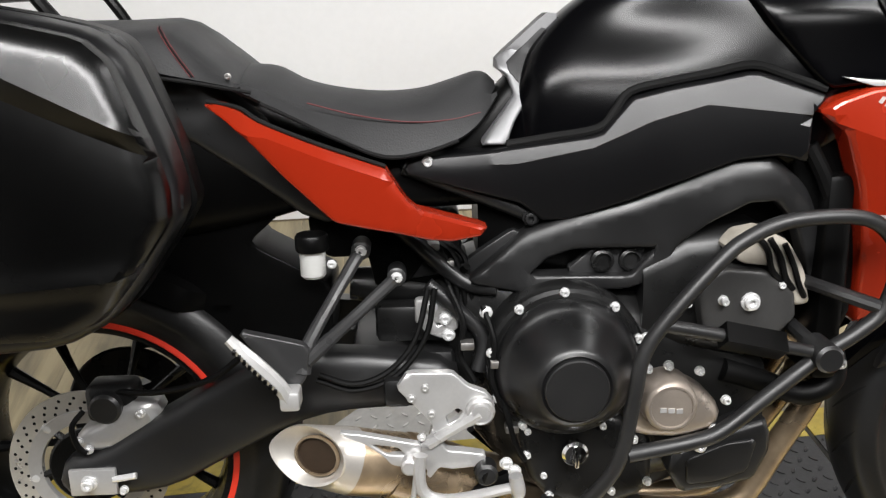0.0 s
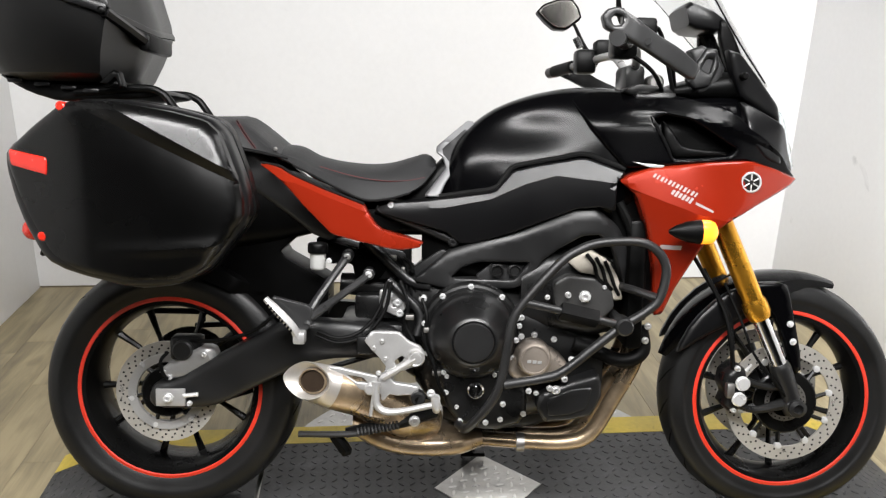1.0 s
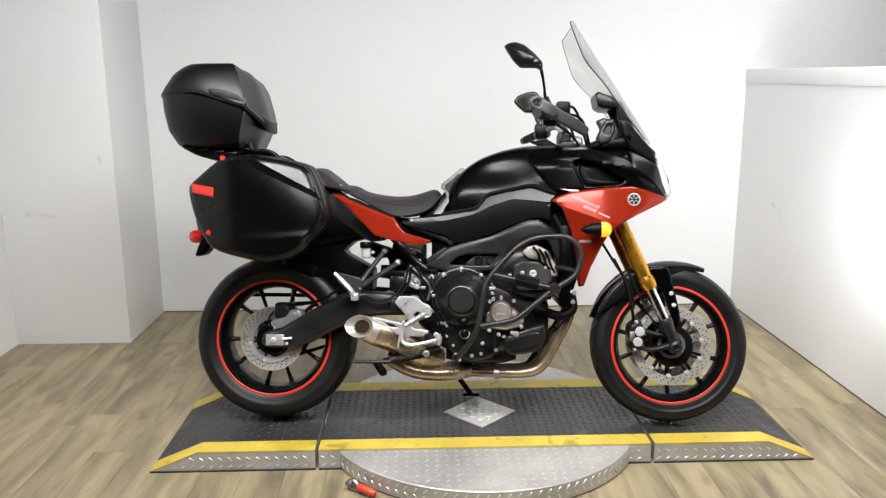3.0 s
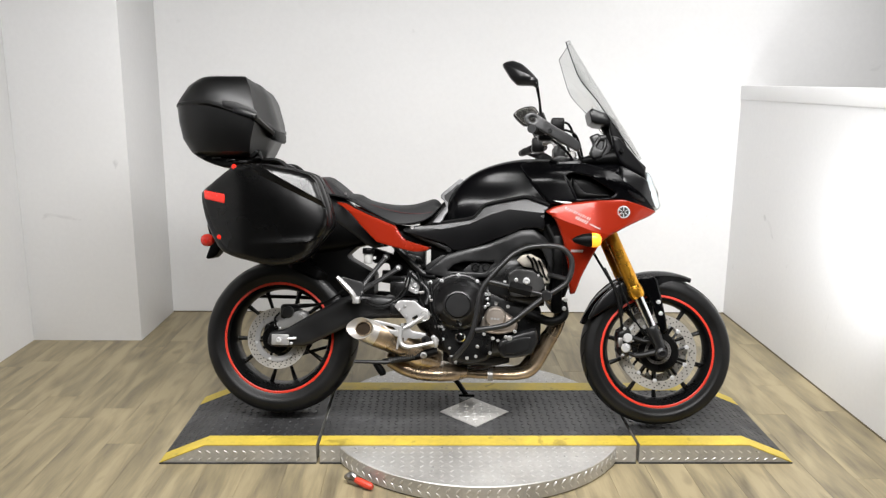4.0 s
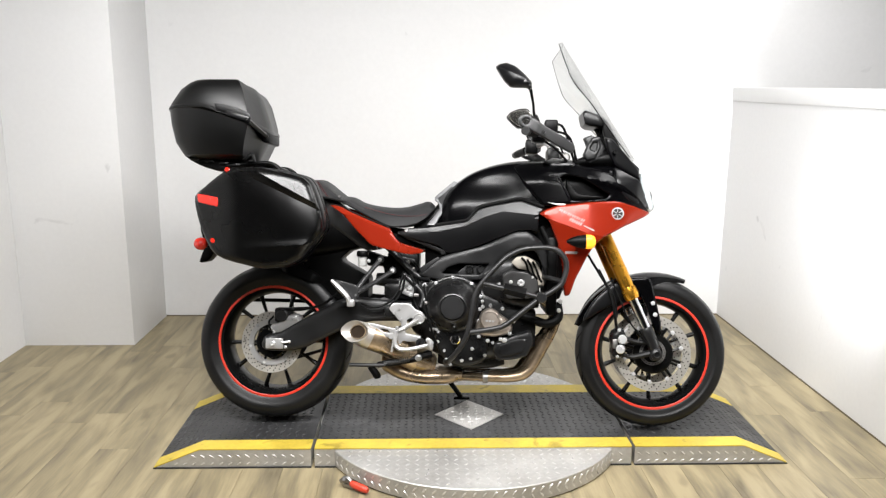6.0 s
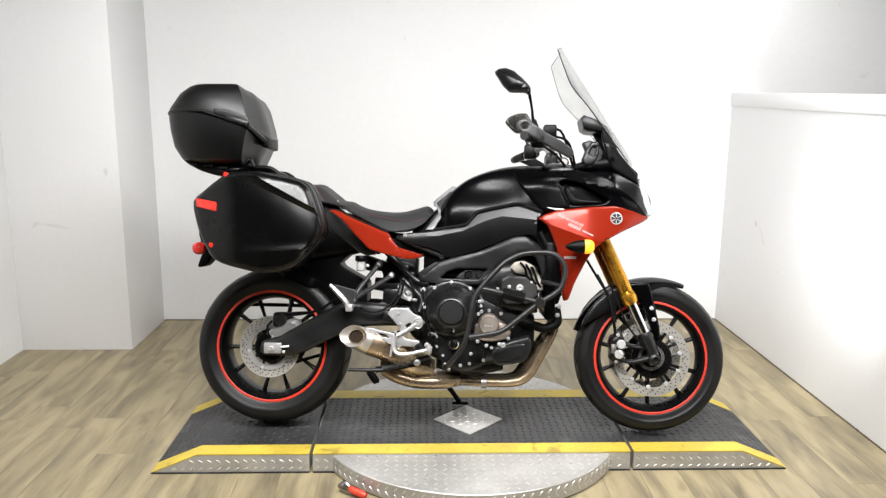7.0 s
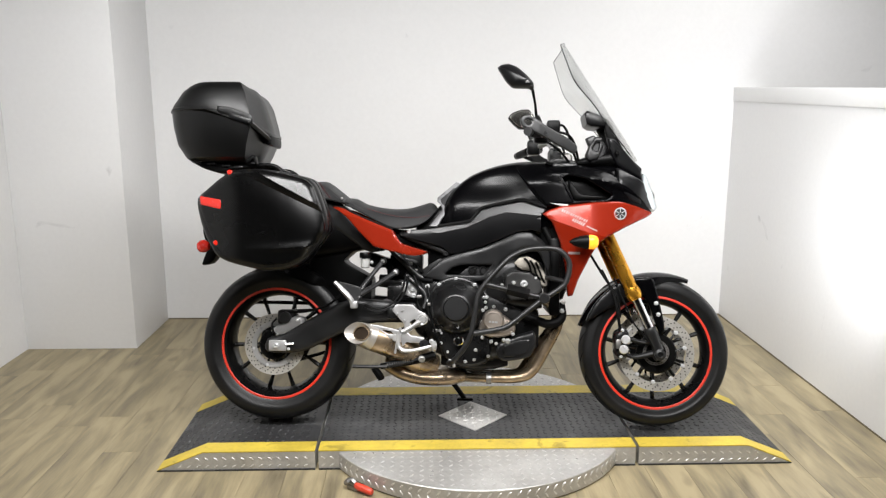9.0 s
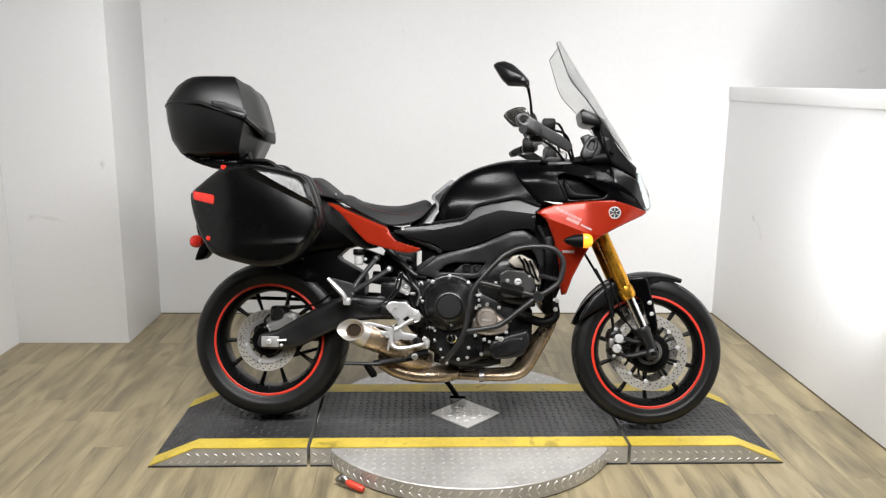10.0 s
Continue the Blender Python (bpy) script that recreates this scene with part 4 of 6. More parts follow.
for k in range(3):
    box(0.850 + k * 0.012, 0.859 + k * 0.012, -0.2035, -0.2015, 0.424 - 0.001 * k, 0.431 - 0.001 * k, 0, bm=bm)
part("cast_mark", bm, M_alu, pump)
bolts(pump, [(0.826, -0.170, 0.470), (0.838, -0.172, 0.480), (0.868, -0.174, 0.485), (0.915, -0.172, 0.474), (0.958, -0.170, 0.425), (0.945, -0.165, 0.375), (0.91, -0.165, 0.352), (0.86, -0.165, 0.345)], 0.0068, 0.010)
bolts(pump, [(0.925, -0.165, 0.348)], 0.010, 0.010)
cowl = part("lower_cowl", pillow([(0.880, 0.301), (0.888, 0.335), (0.959, 0.366), (1.027, 0.386), (1.036, 0.360), (1.036, 0.330), (1.015, 0.284), (0.96, 0.270), (0.901, 0.265)], -0.155, 0.010, 0.012, 0.07, step=0.012, keep=0.10), M_cast, bike, "dark grey plastic engine side cowl", sharp=20)
part("cowl_step", slab([(0.905, 0.326), (0.962, 0.350), (1.012, 0.356), (1.000, 0.304), (0.955, 0.288), (0.908, 0.284)], -0.170, 0.02), M_cast, cowl)
other_side(cowl)
part("oil_pan", hull_along([(0.66, 0.23, 0.30, 0.07), (0.74, 0.215, 0.30, 0.085), (0.86, 0.215, 0.30, 0.085), (0.93, 0.23, 0.30, 0.07)], 5), M_engine, bike)
part("radiator", box(1.085, 1.125, -0.17, 0.17, 0.45, 0.76, 0.01), M_plastic, bike, "black radiator behind the fairing")
part("radiator_hose", tube([(1.13, -0.13, 0.50), (1.135, -0.14, 0.44), (1.09, -0.14, 0.415), (1.03, -0.12, 0.43), (0.97, -0.12, 0.45)], 0.018, 12), M_hose, bike, "black rubber coolant hose")
bolts(bike, [(1.135, -0.158, 0.47), (1.14, -0.158, 0.505)], 0.008, 0.006, M_alu)

# exhaust
for k, y in enumerate((-0.10, -0.035, 0.035)):
    part("header_pipe", tube([(1.055, y, 0.52), (1.115, y - 0.01, 0.47), (1.125, y - 0.01, 0.41), (1.075 - 0.01 * k, y, 0.30), (1.025 - 0.012 * k, y, 0.215), (0.965, y * 0.9, 0.188), (0.86, y * 0.7, 0.182), (0.74, y * 0.5, 0.182)], 0.0195, 14, 5), M_exh, bike, "heat-tinted steel header pipe")
part("pipe_clamp", tube([(0.845, -0.075, 0.182), (0.865, -0.076, 0.182)], 0.024, 14), M_steel, bike)
part("exhaust_collector", rings([superloop(x, zb, zt, hw, 2.8, yc=yc) for x, zb, zt, hw, yc in spline([(0.76, 0.160, 0.210, 0.06, -0.02), (0.69, 0.148, 0.215, 0.10, -0.02), (0.58, 0.150, 0.222, 0.115, -0.02), (0.50, 0.170, 0.25, 0.11, -0.03), (0.44, 0.205, 0.275, 0.085, -0.05)], 5)]), M_exh, bike, "heat-tinted steel exhaust chamber under the engine")
tail = part("silencer", tube([(0.62, -0.06, 0.225), (0.565, -0.105, 0.262), (0.515, -0.135, 0.298), (0.455, -0.158, 0.330)], (0.052, 0.055, 0.055, 0.0495), 28, 5), M_exh, bike, "brown heat-tinted silencer")
# tip: a short sleeve cut off flat to the side, its mouth drawn out to a beak
back = Vector((0.462, -0.156, 0.327))
mouth = Vector((0.338, -0.203, 0.376))
axis = (mouth - back).normalized()
mu, mv = Vector((0.903, -0.43, 0.0)).normalized(), Vector((0.10, 0.20, 0.975)).normalized()
inward = mu.cross(mv).normalized()
inward = inward if inward.y > 0 else -inward
bu, bv = (mu - axis * mu.dot(axis)).normalized(), (mv - axis * mv.dot(axis)).normalized()


def mouth_ring(w, h, depth, shift=0.0, beak=0.28):
    out = []
    for k in range(44):
        a = 2 * math.pi * k / 44
        ca, sa = math.cos(a), math.sin(a)
        out.append(mouth + mu * (w * ca + shift) + mv * (h * sa * (1 - beak * ca * ca if ca < 0 else 1)) + inward * depth)
    return out


def sleeve_ring(d, r):
    return [back + axis * d + (bu * math.cos(a) + bv * math.sin(a)) * r for a in (2 * math.pi * k / 44 for k in range(44))]


first, last = sleeve_ring(0.072, 0.0505), mouth_ring(0.064, 0.044, 0.004)
part("silencer_sleeve", rings([sleeve_ring(-0.01, 0.0500), sleeve_ring(0.0, 0.0506), sleeve_ring(0.072, 0.0502), [p.lerp(q, 0.15) + inward * 0.0006 for p, q in zip(first, last)]], caps=False), M_exh, tail, "brown heat-tinted sleeve")
loops = [[p.lerp(q, u) for p, q in zip(first, last)] for u in (0.02, 0.35, 0.7)] + [last, mouth_ring(0.063, 0.043, 0.0), mouth_ring(0.058, 0.039, 0.0015, 0.002, 0.2), mouth_ring(0.048, 0.034, 0.008, 0.008, 0.1), mouth_ring(0.037, 0.029, 0.012, 0.013, 0.0), mouth_ring(0.035, 0.027, 0.020, 0.014, 0.0)]
part("exhaust_tip", rings(loops, caps=False), M_tip, tail, "brushed steel slash-cut exhaust tip")
part("exhaust_bore", rings([mouth_ring(0.036, 0.028, 0.0125, 0.013, 0), mouth_ring(0.0355, 0.0275, 0.009, 0.013, 0), mouth_ring(0.032, 0.0245, 0.009, 0.013, 0), mouth_ring(0.030, 0.023, 0.013, 0.013, 0), mouth_ring(0.028, 0.022, 0.06, 0.035, 0)]), M_soot, tail, "sooty brown exhaust bore")
part("bore_ring", rings([mouth_ring(0.0375, 0.0295, 0.010, 0.013, 0), mouth_ring(0.0365, 0.0285, 0.006, 0.013, 0), mouth_ring(0.0335, 0.0260, 0.006, 0.013, 0), mouth_ring(0.0325, 0.0250, 0.010, 0.013, 0)], caps=False), M_exh, tail)
for q in (0.028, 0.036):
    part("sleeve_seam", rings([sleeve_ring(q - 0.058, 0.0522), sleeve_ring(q - 0.057, 0.0532), sleeve_ring(q - 0.052, 0.0532), sleeve_ring(q - 0.051, 0.0522)]), M_exh, tail)

# side stand and centre stand
part("side_stand", tube([(0.60, 0.11, 0.24), (0.70, 0.155, 0.12), (0.755, 0.195, 0.038)], (0.013, 0.011, 0.011), 10), M_plastic, bike, "black side stand")
part("stand_foot", box(0.72, 0.79, 0.175, 0.225, 0.034, 0.046, 0.004), M_plastic, bike)
cs = part("centre_stand", tube([(0.318, -0.185, 0.240), (0.40, -0.185, 0.240), (0.455, -0.18, 0.241)], 0.0075, 10), M_frame, bike, "dark steel centre-stand bar folded up")
part("stand_leg", tube([(0.40, -0.175, 0.235), (0.425, -0.17, 0.20), (0.43, -0.17, 0.185)], (0.013, 0.016, 0.012), 10), M_plastic, cs)
part("stand_leg", tube([(0.428, -0.175, 0.240), (0.55, -0.16, 0.262), (0.64, -0.14, 0.285)], (0.012, 0.016, 0.018), 10), M_plastic, cs)
pts = [(0.455 + 0.10 * k / 96, -0.190 + 0.009 * math.cos(k * math.pi / 4), 0.247 + 0.020 * k / 96 + 0.009 * math.sin(k * math.pi / 4)) for k in range(97)]
part("stand_spring", tube(pts, 0.0026, 6, 1, smooth=False), M_bracket, cs, "dark steel coil return spring")
bolts(cs, [(0.590, -0.178, 0.272)], 0.012, 0.008)

# rider footpeg bracket and pedal
fp = part("footpeg_bracket", slab([(0.470, 0.466), (0.487, 0.489), (0.551, 0.488), (0.575, 0.465), (0.600, 0.455), (0.613, 0.437), (0.608, 0.415), (0.586, 0.405), (0.556, 0.394), (0.534, 0.376), (0.512, 0.376), (0.522, 0.406), (0.505, 0.427)],
                                  -0.184, 0.012, 0.003, [[(0.540, 0.419), (0.558, 0.432), (0.566, 0.427), (0.558, 0.414), (0.544, 0.407)]]), M_alu, bike, "bright cast aluminium footpeg bracket")
part("bracket_leg", slab([(0.530, 0.384), (0.542, 0.368), (0.573, 0.364), (0.598, 0.359), (0.598, 0.341), (0.550, 0.337), (0.530, 0.341), (0.512, 0.318), (0.496, 0.318), (0.501, 0.347), (0.494, 0.374), (0.511, 0.386)], -0.190, 0.014, 0.004), M_alu, fp)
other_side(fp)
part("bracket_rib", tube([(0.514, -0.186, 0.380), (0.550, -0.190, 0.402), (0.590, -0.190, 0.428)], (0.011, 0.008, 0.012), 8, 4), M_alu, fp)
part("pivot_boss", revolve([(0.021, -0.180), (0.021, -0.194), (0.018, -0.197), (0.013, -0.195), (0.012, -0.200), (0, -0.200)], (0.591, 0, 0.430), 28), M_alu, fp)
bolts(fp, [(0.512, -0.184, 0.466), (0.492, -0.184, 0.450), (0.505, -0.190, 0.392), (0.520, -0.184, 0.425)], 0.006, 0.005, M_alu)
part("exhaust_hanger", slab([(0.386, 0.411), (0.42, 0.407), (0.459, 0.398), (0.504, 0.388), (0.500, 0.356), (0.470, 0.354), (0.440, 0.366), (0.412, 0.386)], -0.206, 0.010, 0.003, [[(0.432, 0.391), (0.470, 0.385), (0.482, 0.372), (0.455, 0.374)]]), M_alu, fp, "bright cast hanger arm")
part("hanger_knob", revolve([(0.013, -0.205), (0.013, -0.220), (0.010, -0.223), (0, -0.223)], (0.487, 0, 0.361), 20), M_alu, fp)
part("brake_pedal", tube([(0.502, -0.216, 0.378), (0.500, -0.220, 0.352), (0.504, -0.222, 0.326), (0.522, -0.224, 0.312), (0.560, -0.226, 0.313), (0.632, -0.232, 0.331)], (0.011, 0.0095, 0.009, 0.009, 0.008, 0.0075), 10, 5), M_alu, fp, "bright forged brake pedal")
part("pedal_pad", tube([(0.640, -0.225, 0.316), (0.640, -0.235, 0.328), (0.636, -0.235, 0.352)], (0.009, 0.011, 0.010), 12), M_alu, fp)
part("link_rod", tube([(0.496, -0.222, 0.352), (0.489, -0.222, 0.300)], 0.0042, 8), M_alu, fp)
part("footpeg", tube([(0.590, -0.186, 0.336), (0.596, -0.196, 0.334), (0.602, -0.206, 0.332)], (0.012, 0.013, 0.011), 10), M_plastic, fp, "black folded rider footpeg")
bm = bmesh.new()
part("peg_pivot", revolve([(0.017, -0.182), (0.017, -0.205), (0.013, -0.209), (0, -0.209)], (0.598, 0, 0.335), 20), M_frame, fp)
bolts(fp, [(0.640, -0.195, 0.335), (0.628, -0.19, 0.345)], 0.009, 0.008)
part("master_cylinder", box(0.452, 0.492, -0.175, -0.140, 0.43, 0.475, 0.008), M_engine, fp)
# passenger bracket
pb = part("passenger_bracket", tube([(0.345, -0.228, 0.515), (0.352, -0.215, 0.548), (0.385, -0.175, 0.60), (0.425, -0.125, 0.658)], (0.012, 0.010, 0.009, 0.010), 10, 5), M_bracket, bike, "dark passenger footrest bracket")
part("bracket_arm", tube([(0.348, -0.225, 0.530), (0.41, -0.17, 0.568), (0.475, -0.118, 0.612)], (0.012, 0.009, 0.010), 10, 5), M_bracket, pb)
part("bracket_plate", slab([(0.261, 0.582), (0.349, 0.560), (0.357, 0.550), (0.352, 0.512), (0.335, 0.490), (0.309, 0.517)], -0.236, 0.012), M_bracket, pb)
part("bracket_boss", revolve([(0.014, -0.10), (0.014, -0.132), (0.011, -0.134), (0, -0.134)], (0.425, 0, 0.658), 20), M_bracket, pb)
part("bracket_boss", revolve([(0.014, -0.09), (0.014, -0.124), (0.011, -0.126), (0, -0.126)], (0.475, 0, 0.614), 20), M_bracket, pb)
bolts(pb, [(0.425, -0.134, 0.658), (0.475, -0.126, 0.614)], 0.008, 0.005)
part("passenger_peg", tube([(0.257, -0.258, 0.580), (0.285, -0.262, 0.552), (0.318, -0.262, 0.516), (0.330, -0.258, 0.490)], (0.007, 0.0105, 0.0105, 0.010), 8, 3), M_alu, pb, "bright folded passenger footpeg")
part("peg_joint", box(0.318, 0.345, -0.268, -0.236, 0.478, 0.506, 0.005), M_alu, pb)
bm = None
for k in range(9):
    bm = box(0.264 + k * 0.0062, 0.268 + k * 0.0062, -0.276, -0.255, 0.565 - k * 0.0070, 0.570 - k * 0.0070, 0, bm=bm)
part("peg_rubber", bm, M_plastic, pb)
part("brake_line", tube([(0.36, -0.17, 0.485), (0.41, -0.172, 0.47), (0.46, -0.165, 0.485), (0.50, -0.155, 0.53), (0.52, -0.14, 0.60)], 0.0045, 8), M_hose, bike)
part("brake_line", tube([(0.355, -0.165, 0.475), (0.41, -0.165, 0.457), (0.47, -0.16, 0.475), (0.515, -0.15, 0.53), (0.53, -0.14, 0.60)], 0.0045, 8), M_hose, bike)
bm = rings([[(0.360 + r * math.cos(a), -0.165 + r * math.sin(a), z) for a in (2 * math.pi * k / 20 for k in range(20))] for r, z in ((0.015, 0.632), (0.018, 0.636), (0.0185, 0.676))])
rv = part("brake_fluid_reservoir", bm, M_resv, bike, "milky plastic brake fluid reservoir")
bm = rings([[(0.360 + r * math.cos(a), -0.165 + r * math.sin(a), z) for a in (2 * math.pi * k / 20 for k in range(20))] for r, z in ((0.0225, 0.671), (0.0235, 0.674), (0.0235, 0.690), (0.021, 0.694))])
part("reservoir_cap", bm, M_plastic, rv)
bolts(rv, [(0.388, -0.182, 0.655)], 0.006, 0.006)
# shock absorber and odd parts seen through the middle
part("shock_absorber", tube([(0.60, 0.0, 0.60), (0.45, 0.0, 0.45)], 0.035, 14), M_engine, bike)
part("gearbox_rear", hull_along([(0.49, 0.50, 0.57, 0.05), (0.55, 0.37, 0.60, 0.085), (0.60, 0.33, 0.62, 0.10), (0.65, 0.30, 0.62, 0.11)], 4), M_engine, bike, "black rear end of the engine casing")
part("shock_linkage", box(0.44, 0.56, -0.10, -0.06, 0.50, 0.56, 0.01), M_engine, bike)
part("starter_bracket", box(0.50, 0.56, -0.115, -0.095, 0.535, 0.575, 0.006), M_alu, bike, "grey cast bracket")
bolts(bike, [(0.525, -0.118, 0.565), (0.545, -0.118, 0.545), (0.605, -0.135, 0.56), (0.55, -0.12, 0.52)], 0.009, 0.008)

part("inner_tail", slab([(0.153, 0.745), (0.286, 0.713), (0.306, 0.704), (0.257, 0.661), (0.267, 0.646), (0.334, 0.609), (0.374, 0.586), (0.372, 0.491), (0.233, 0.49), (0.144, 0.549), (0.10, 0.596)], -0.07, 0.12), M_plastic, bike, "black plastic inner mudguard")
part("battery_tray", slab([(0.343, 0.695), (0.442, 0.665), (0.521, 0.647), (0.527, 0.633), (0.493, 0.586), (0.441, 0.58), (0.431, 0.63), (0.374, 0.629), (0.346, 0.649)], -0.065, 0.12), M_plastic, bike, "black plastic tray under the seat")
part("shock_reservoir", tube([(0.40, -0.03, 0.575), (0.47, -0.03, 0.57), (0.52, -0.03, 0.565)], (0.026, 0.030, 0.026), 16), M_engine, bike, "black shock reservoir")
part("electrics_box", box(0.445, 0.575, -0.055, 0.055, 0.575, 0.690, 0.012), M_plastic, bike, "black electrics box behind the subframe")
part("electrics_cover", slab([(0.452, 0.640), (0.505, 0.672), (0.560, 0.660), (0.565, 0.600), (0.500, 0.590), (0.455, 0.600)], -0.060, 0.01), M_frame, bike)
for k in range(4):
    part("wiring", tube([(0.50 + 0.018 * k, -0.075, 0.668 - 0.006 * k), (0.535 + 0.014 * k, -0.085, 0.63), (0.555 + 0.010 * k, -0.09, 0.58), (0.548 + 0.016 * k, -0.085, 0.535)], 0.0045, 6, 4), M_hose, bike)
part("connector", box(0.515, 0.540, -0.092, -0.078, 0.642, 0.656, 0.003), M_resv, bike, "pale plastic connector")
part("connector", box(0.548, 0.562, -0.096, -0.080, 0.606, 0.628, 0.003), M_steel, bike)
part("frame_gusset", slab([(0.560, 0.610), (0.600, 0.640), (0.650, 0.672), (0.672, 0.664), (0.620, 0.600), (0.575, 0.590)], -0.088, 0.014), M_frame, bike)
part("chain_rail", tube([(-0.16, 0.105, 0.466), (0.0, 0.105, 0.466), (0.14, 0.105, 0.463)], 0.008, 8), M_plastic, bike)
part("rail_stay", tube([(0.018, 0.10, 0.505), (0.019, 0.10, 0.44)], 0.007, 8), M_plastic, bike)
for pts in (((0.55, -0.13, 0.60), (0.57, -0.15, 0.55), (0.565, -0.15, 0.50), (0.585, -0.155, 0.46)), ((0.60, -0.135, 0.57), (0.615, -0.155, 0.52), (0.61, -0.16, 0.47), (0.625, -0.16, 0.42)), ((0.62, -0.15, 0.45), (0.635, -0.165, 0.40), (0.645, -0.165, 0.36), (0.66, -0.16, 0.33))):
    part("wiring", tube(pts, 0.0048, 8, 5), M_hose, bike)
for x, z in ((0.575, 0.52), (0.618, 0.49), (0.640, 0.385)):
    part("hose_clip", box(x - 0.010, x + 0.010, -0.168, -0.150, z - 0.006, z + 0.006, 0.002), M_steel, bike)
part("linkage_casting", slab([(0.505, 0.560), (0.535, 0.575), (0.560, 0.560), (0.566, 0.530), (0.540, 0.512), (0.512, 0.525)], -0.118, 0.02, 0.004, [[(0.527, 0.548), (0.540, 0.552), (0.547, 0.538), (0.533, 0.533)]]), M_alu, bike, "grey cast linkage")
bolts(bike, [(0.880, -0.150, 0.335), (0.795, -0.155, 0.270), (0.905, -0.150, 0.300), (0.715, -0.155, 0.245)], 0.006, 0.008)
# tail: rear mudguard and hugger
part("rear_hugger", guard(RW, 0.340, 98, 40, 0.095, 0.05), M_plastic, bike, "black plastic rear hugger")
part("chain_guard", pillow([(0.10, 0.53), (0.17, 0.575), (0.30, 0.585), (0.38, 0.555), (0.36, 0.53), (0.25, 0.54), (0.17, 0.52)], -0.06, 0.01, 0.012, 0.02), M_plastic, bike)
part("inner_mudguard", hull_along([(-0.02, 0.69, 0.90, 0.08), (0.10, 0.66, 0.90, 0.10), (0.25, 0.68, 0.86, 0.10), (0.38, 0.71, 0.81, 0.09), (0.48, 0.70, 0.79, 0.08), (0.60, 0.70, 0.78, 0.07)], 4), M_plastic, bike, "black plastic inner mudguard")
ts = part("tail_panel", pillow([(0.02, 0.95), (0.13, 0.955), (0.23, 0.895), (0.34, 0.80), (0.42, 0.70), (0.36, 0.69), (0.27, 0.76), (0.14, 0.85), (0.02, 0.90)], -0.095, 0.015, 0.02, 0.04), M_bracket, bike, "dark grey plastic tail side panel")
other_side(ts)
RT_FOLD = [(0.215, 0.872), (0.294, 0.839), (0.315, 0.836), (0.392, 0.803), (0.477, 0.768), (0.512, 0.722), (0.61, 0.695)]


def tail_face(x, z):
    zf = float(np.interp(x, [p[0] for p in RT_FOLD], [p[1] for p in RT_FOLD]))
    return float(np.interp(x, (0.22, 0.294, 0.39, 0.477, 0.61), (-0.165, -0.215, -0.208, -0.185, -0.178))) + 1.0 * max(0, z - zf) + 0.03 * max(0, zf - z)


rt = part("tail_fairing", pillow([(0.227, 0.874), (0.247, 0.876), (0.277, 0.868), (0.307, 0.852), (0.368, 0.825), (0.429, 0.800), (0.466, 0.785), (0.474, 0.773), (0.494, 0.741), (0.509, 0.728), (0.605, 0.700), (0.594, 0.688), (0.555, 0.682), (0.525, 0.685), (0.455, 0.702), (0.397, 0.719), (0.363, 0.754), (0.333, 0.785), (0.296, 0.829), (0.261, 0.855)],
                                 tail_face, 0.005, 0.006, 0.03, step=0.010, keep=0.10, folds=[RT_FOLD[1:-1]]), M_red, bike, "gloss red metallic tail side panel", sharp=30)
other_side(rt)
part("tail_seam", tube([(x, tail_face(x, z) - 0.001, z) for x, z in ((0.232, 0.878), (0.277, 0.871), (0.307, 0.855), (0.368, 0.828), (0.429, 0.803), (0.466, 0.788))], 0.003, 6), M_groove, rt)
# seats
seat = part("rider_seat", bench([(0.25, 0.893, 0.918, 0.135, 0.112), (0.30, 0.872, 0.914, 0.150, 0.116), (0.345, 0.850, 0.892, 0.150, 0.110), (0.40, 0.821, 0.879, 0.145, 0.102), (0.464, 0.793, 0.873, 0.135, 0.093), (0.52, 0.795, 0.877, 0.118, 0.078), (0.57, 0.808, 0.891, 0.100, 0.055), (0.60, 0.827, 0.900, 0.085, 0.040), (0.618, 0.848, 0.897, 0.070, 0.030), (0.632, 0.865, 0.884, 0.050, 0.020)]), M_seat, bike, "black grained vinyl rider seat with red stitching", sharp=50)
PILLION = [(-0.03, 0.94, 0.976, 0.10, 0.09), (0.03, 0.93, 0.984, 0.12, 0.108), (0.10, 0.922, 0.984, 0.14, 0.120), (0.165, 0.913, 0.986, 0.152, 0.128), (0.183, 0.909, 0.982, 0.156, 0.131), (0.205, 0.905, 0.968, 0.159, 0.134), (0.240, 0.898, 0.940, 0.161, 0.138), (0.262, 0.893, 0.922, 0.158, 0.136), (0.272, 0.890, 0.904, 0.148, 0.126)]
pill = part("passenger_seat", bench(PILLION, 0), M_seat, bike, "black grained vinyl passenger seat with red stitching", sharp=50)
part("seat_stitch", tube([(0.36, -0.1275, 0.870), (0.43, -0.1170, 0.850), (0.50, -0.1030, 0.838), (0.56, -0.0860, 0.838), (0.605, -0.0730, 0.846)], 0.0011, 5), M_thread, seat)
def seat_flank(stations, x, z, out):
    """A point of the side view moved onto the seat's near flank."""
    zb, zt, hw, top = [float(np.interp(x, [q[0] for q in stations], [q[k] for q in stations])) for k in (1, 2, 3, 4)]
    h = zt - zb
    y = np.interp(z, (zb, zb + 0.12 * h, zt - 0.6 * h, zt - 0.022 - 0.12 * h, zt - 0.022, zt - 0.014, zt - 0.007),
                  (hw, top + 0.92 * (hw - top), top + 0.6 * (hw - top), top + 0.25 * (hw - top), top, 0.82 * top, 0.58 * top))
    return x, -float(y) - out, z


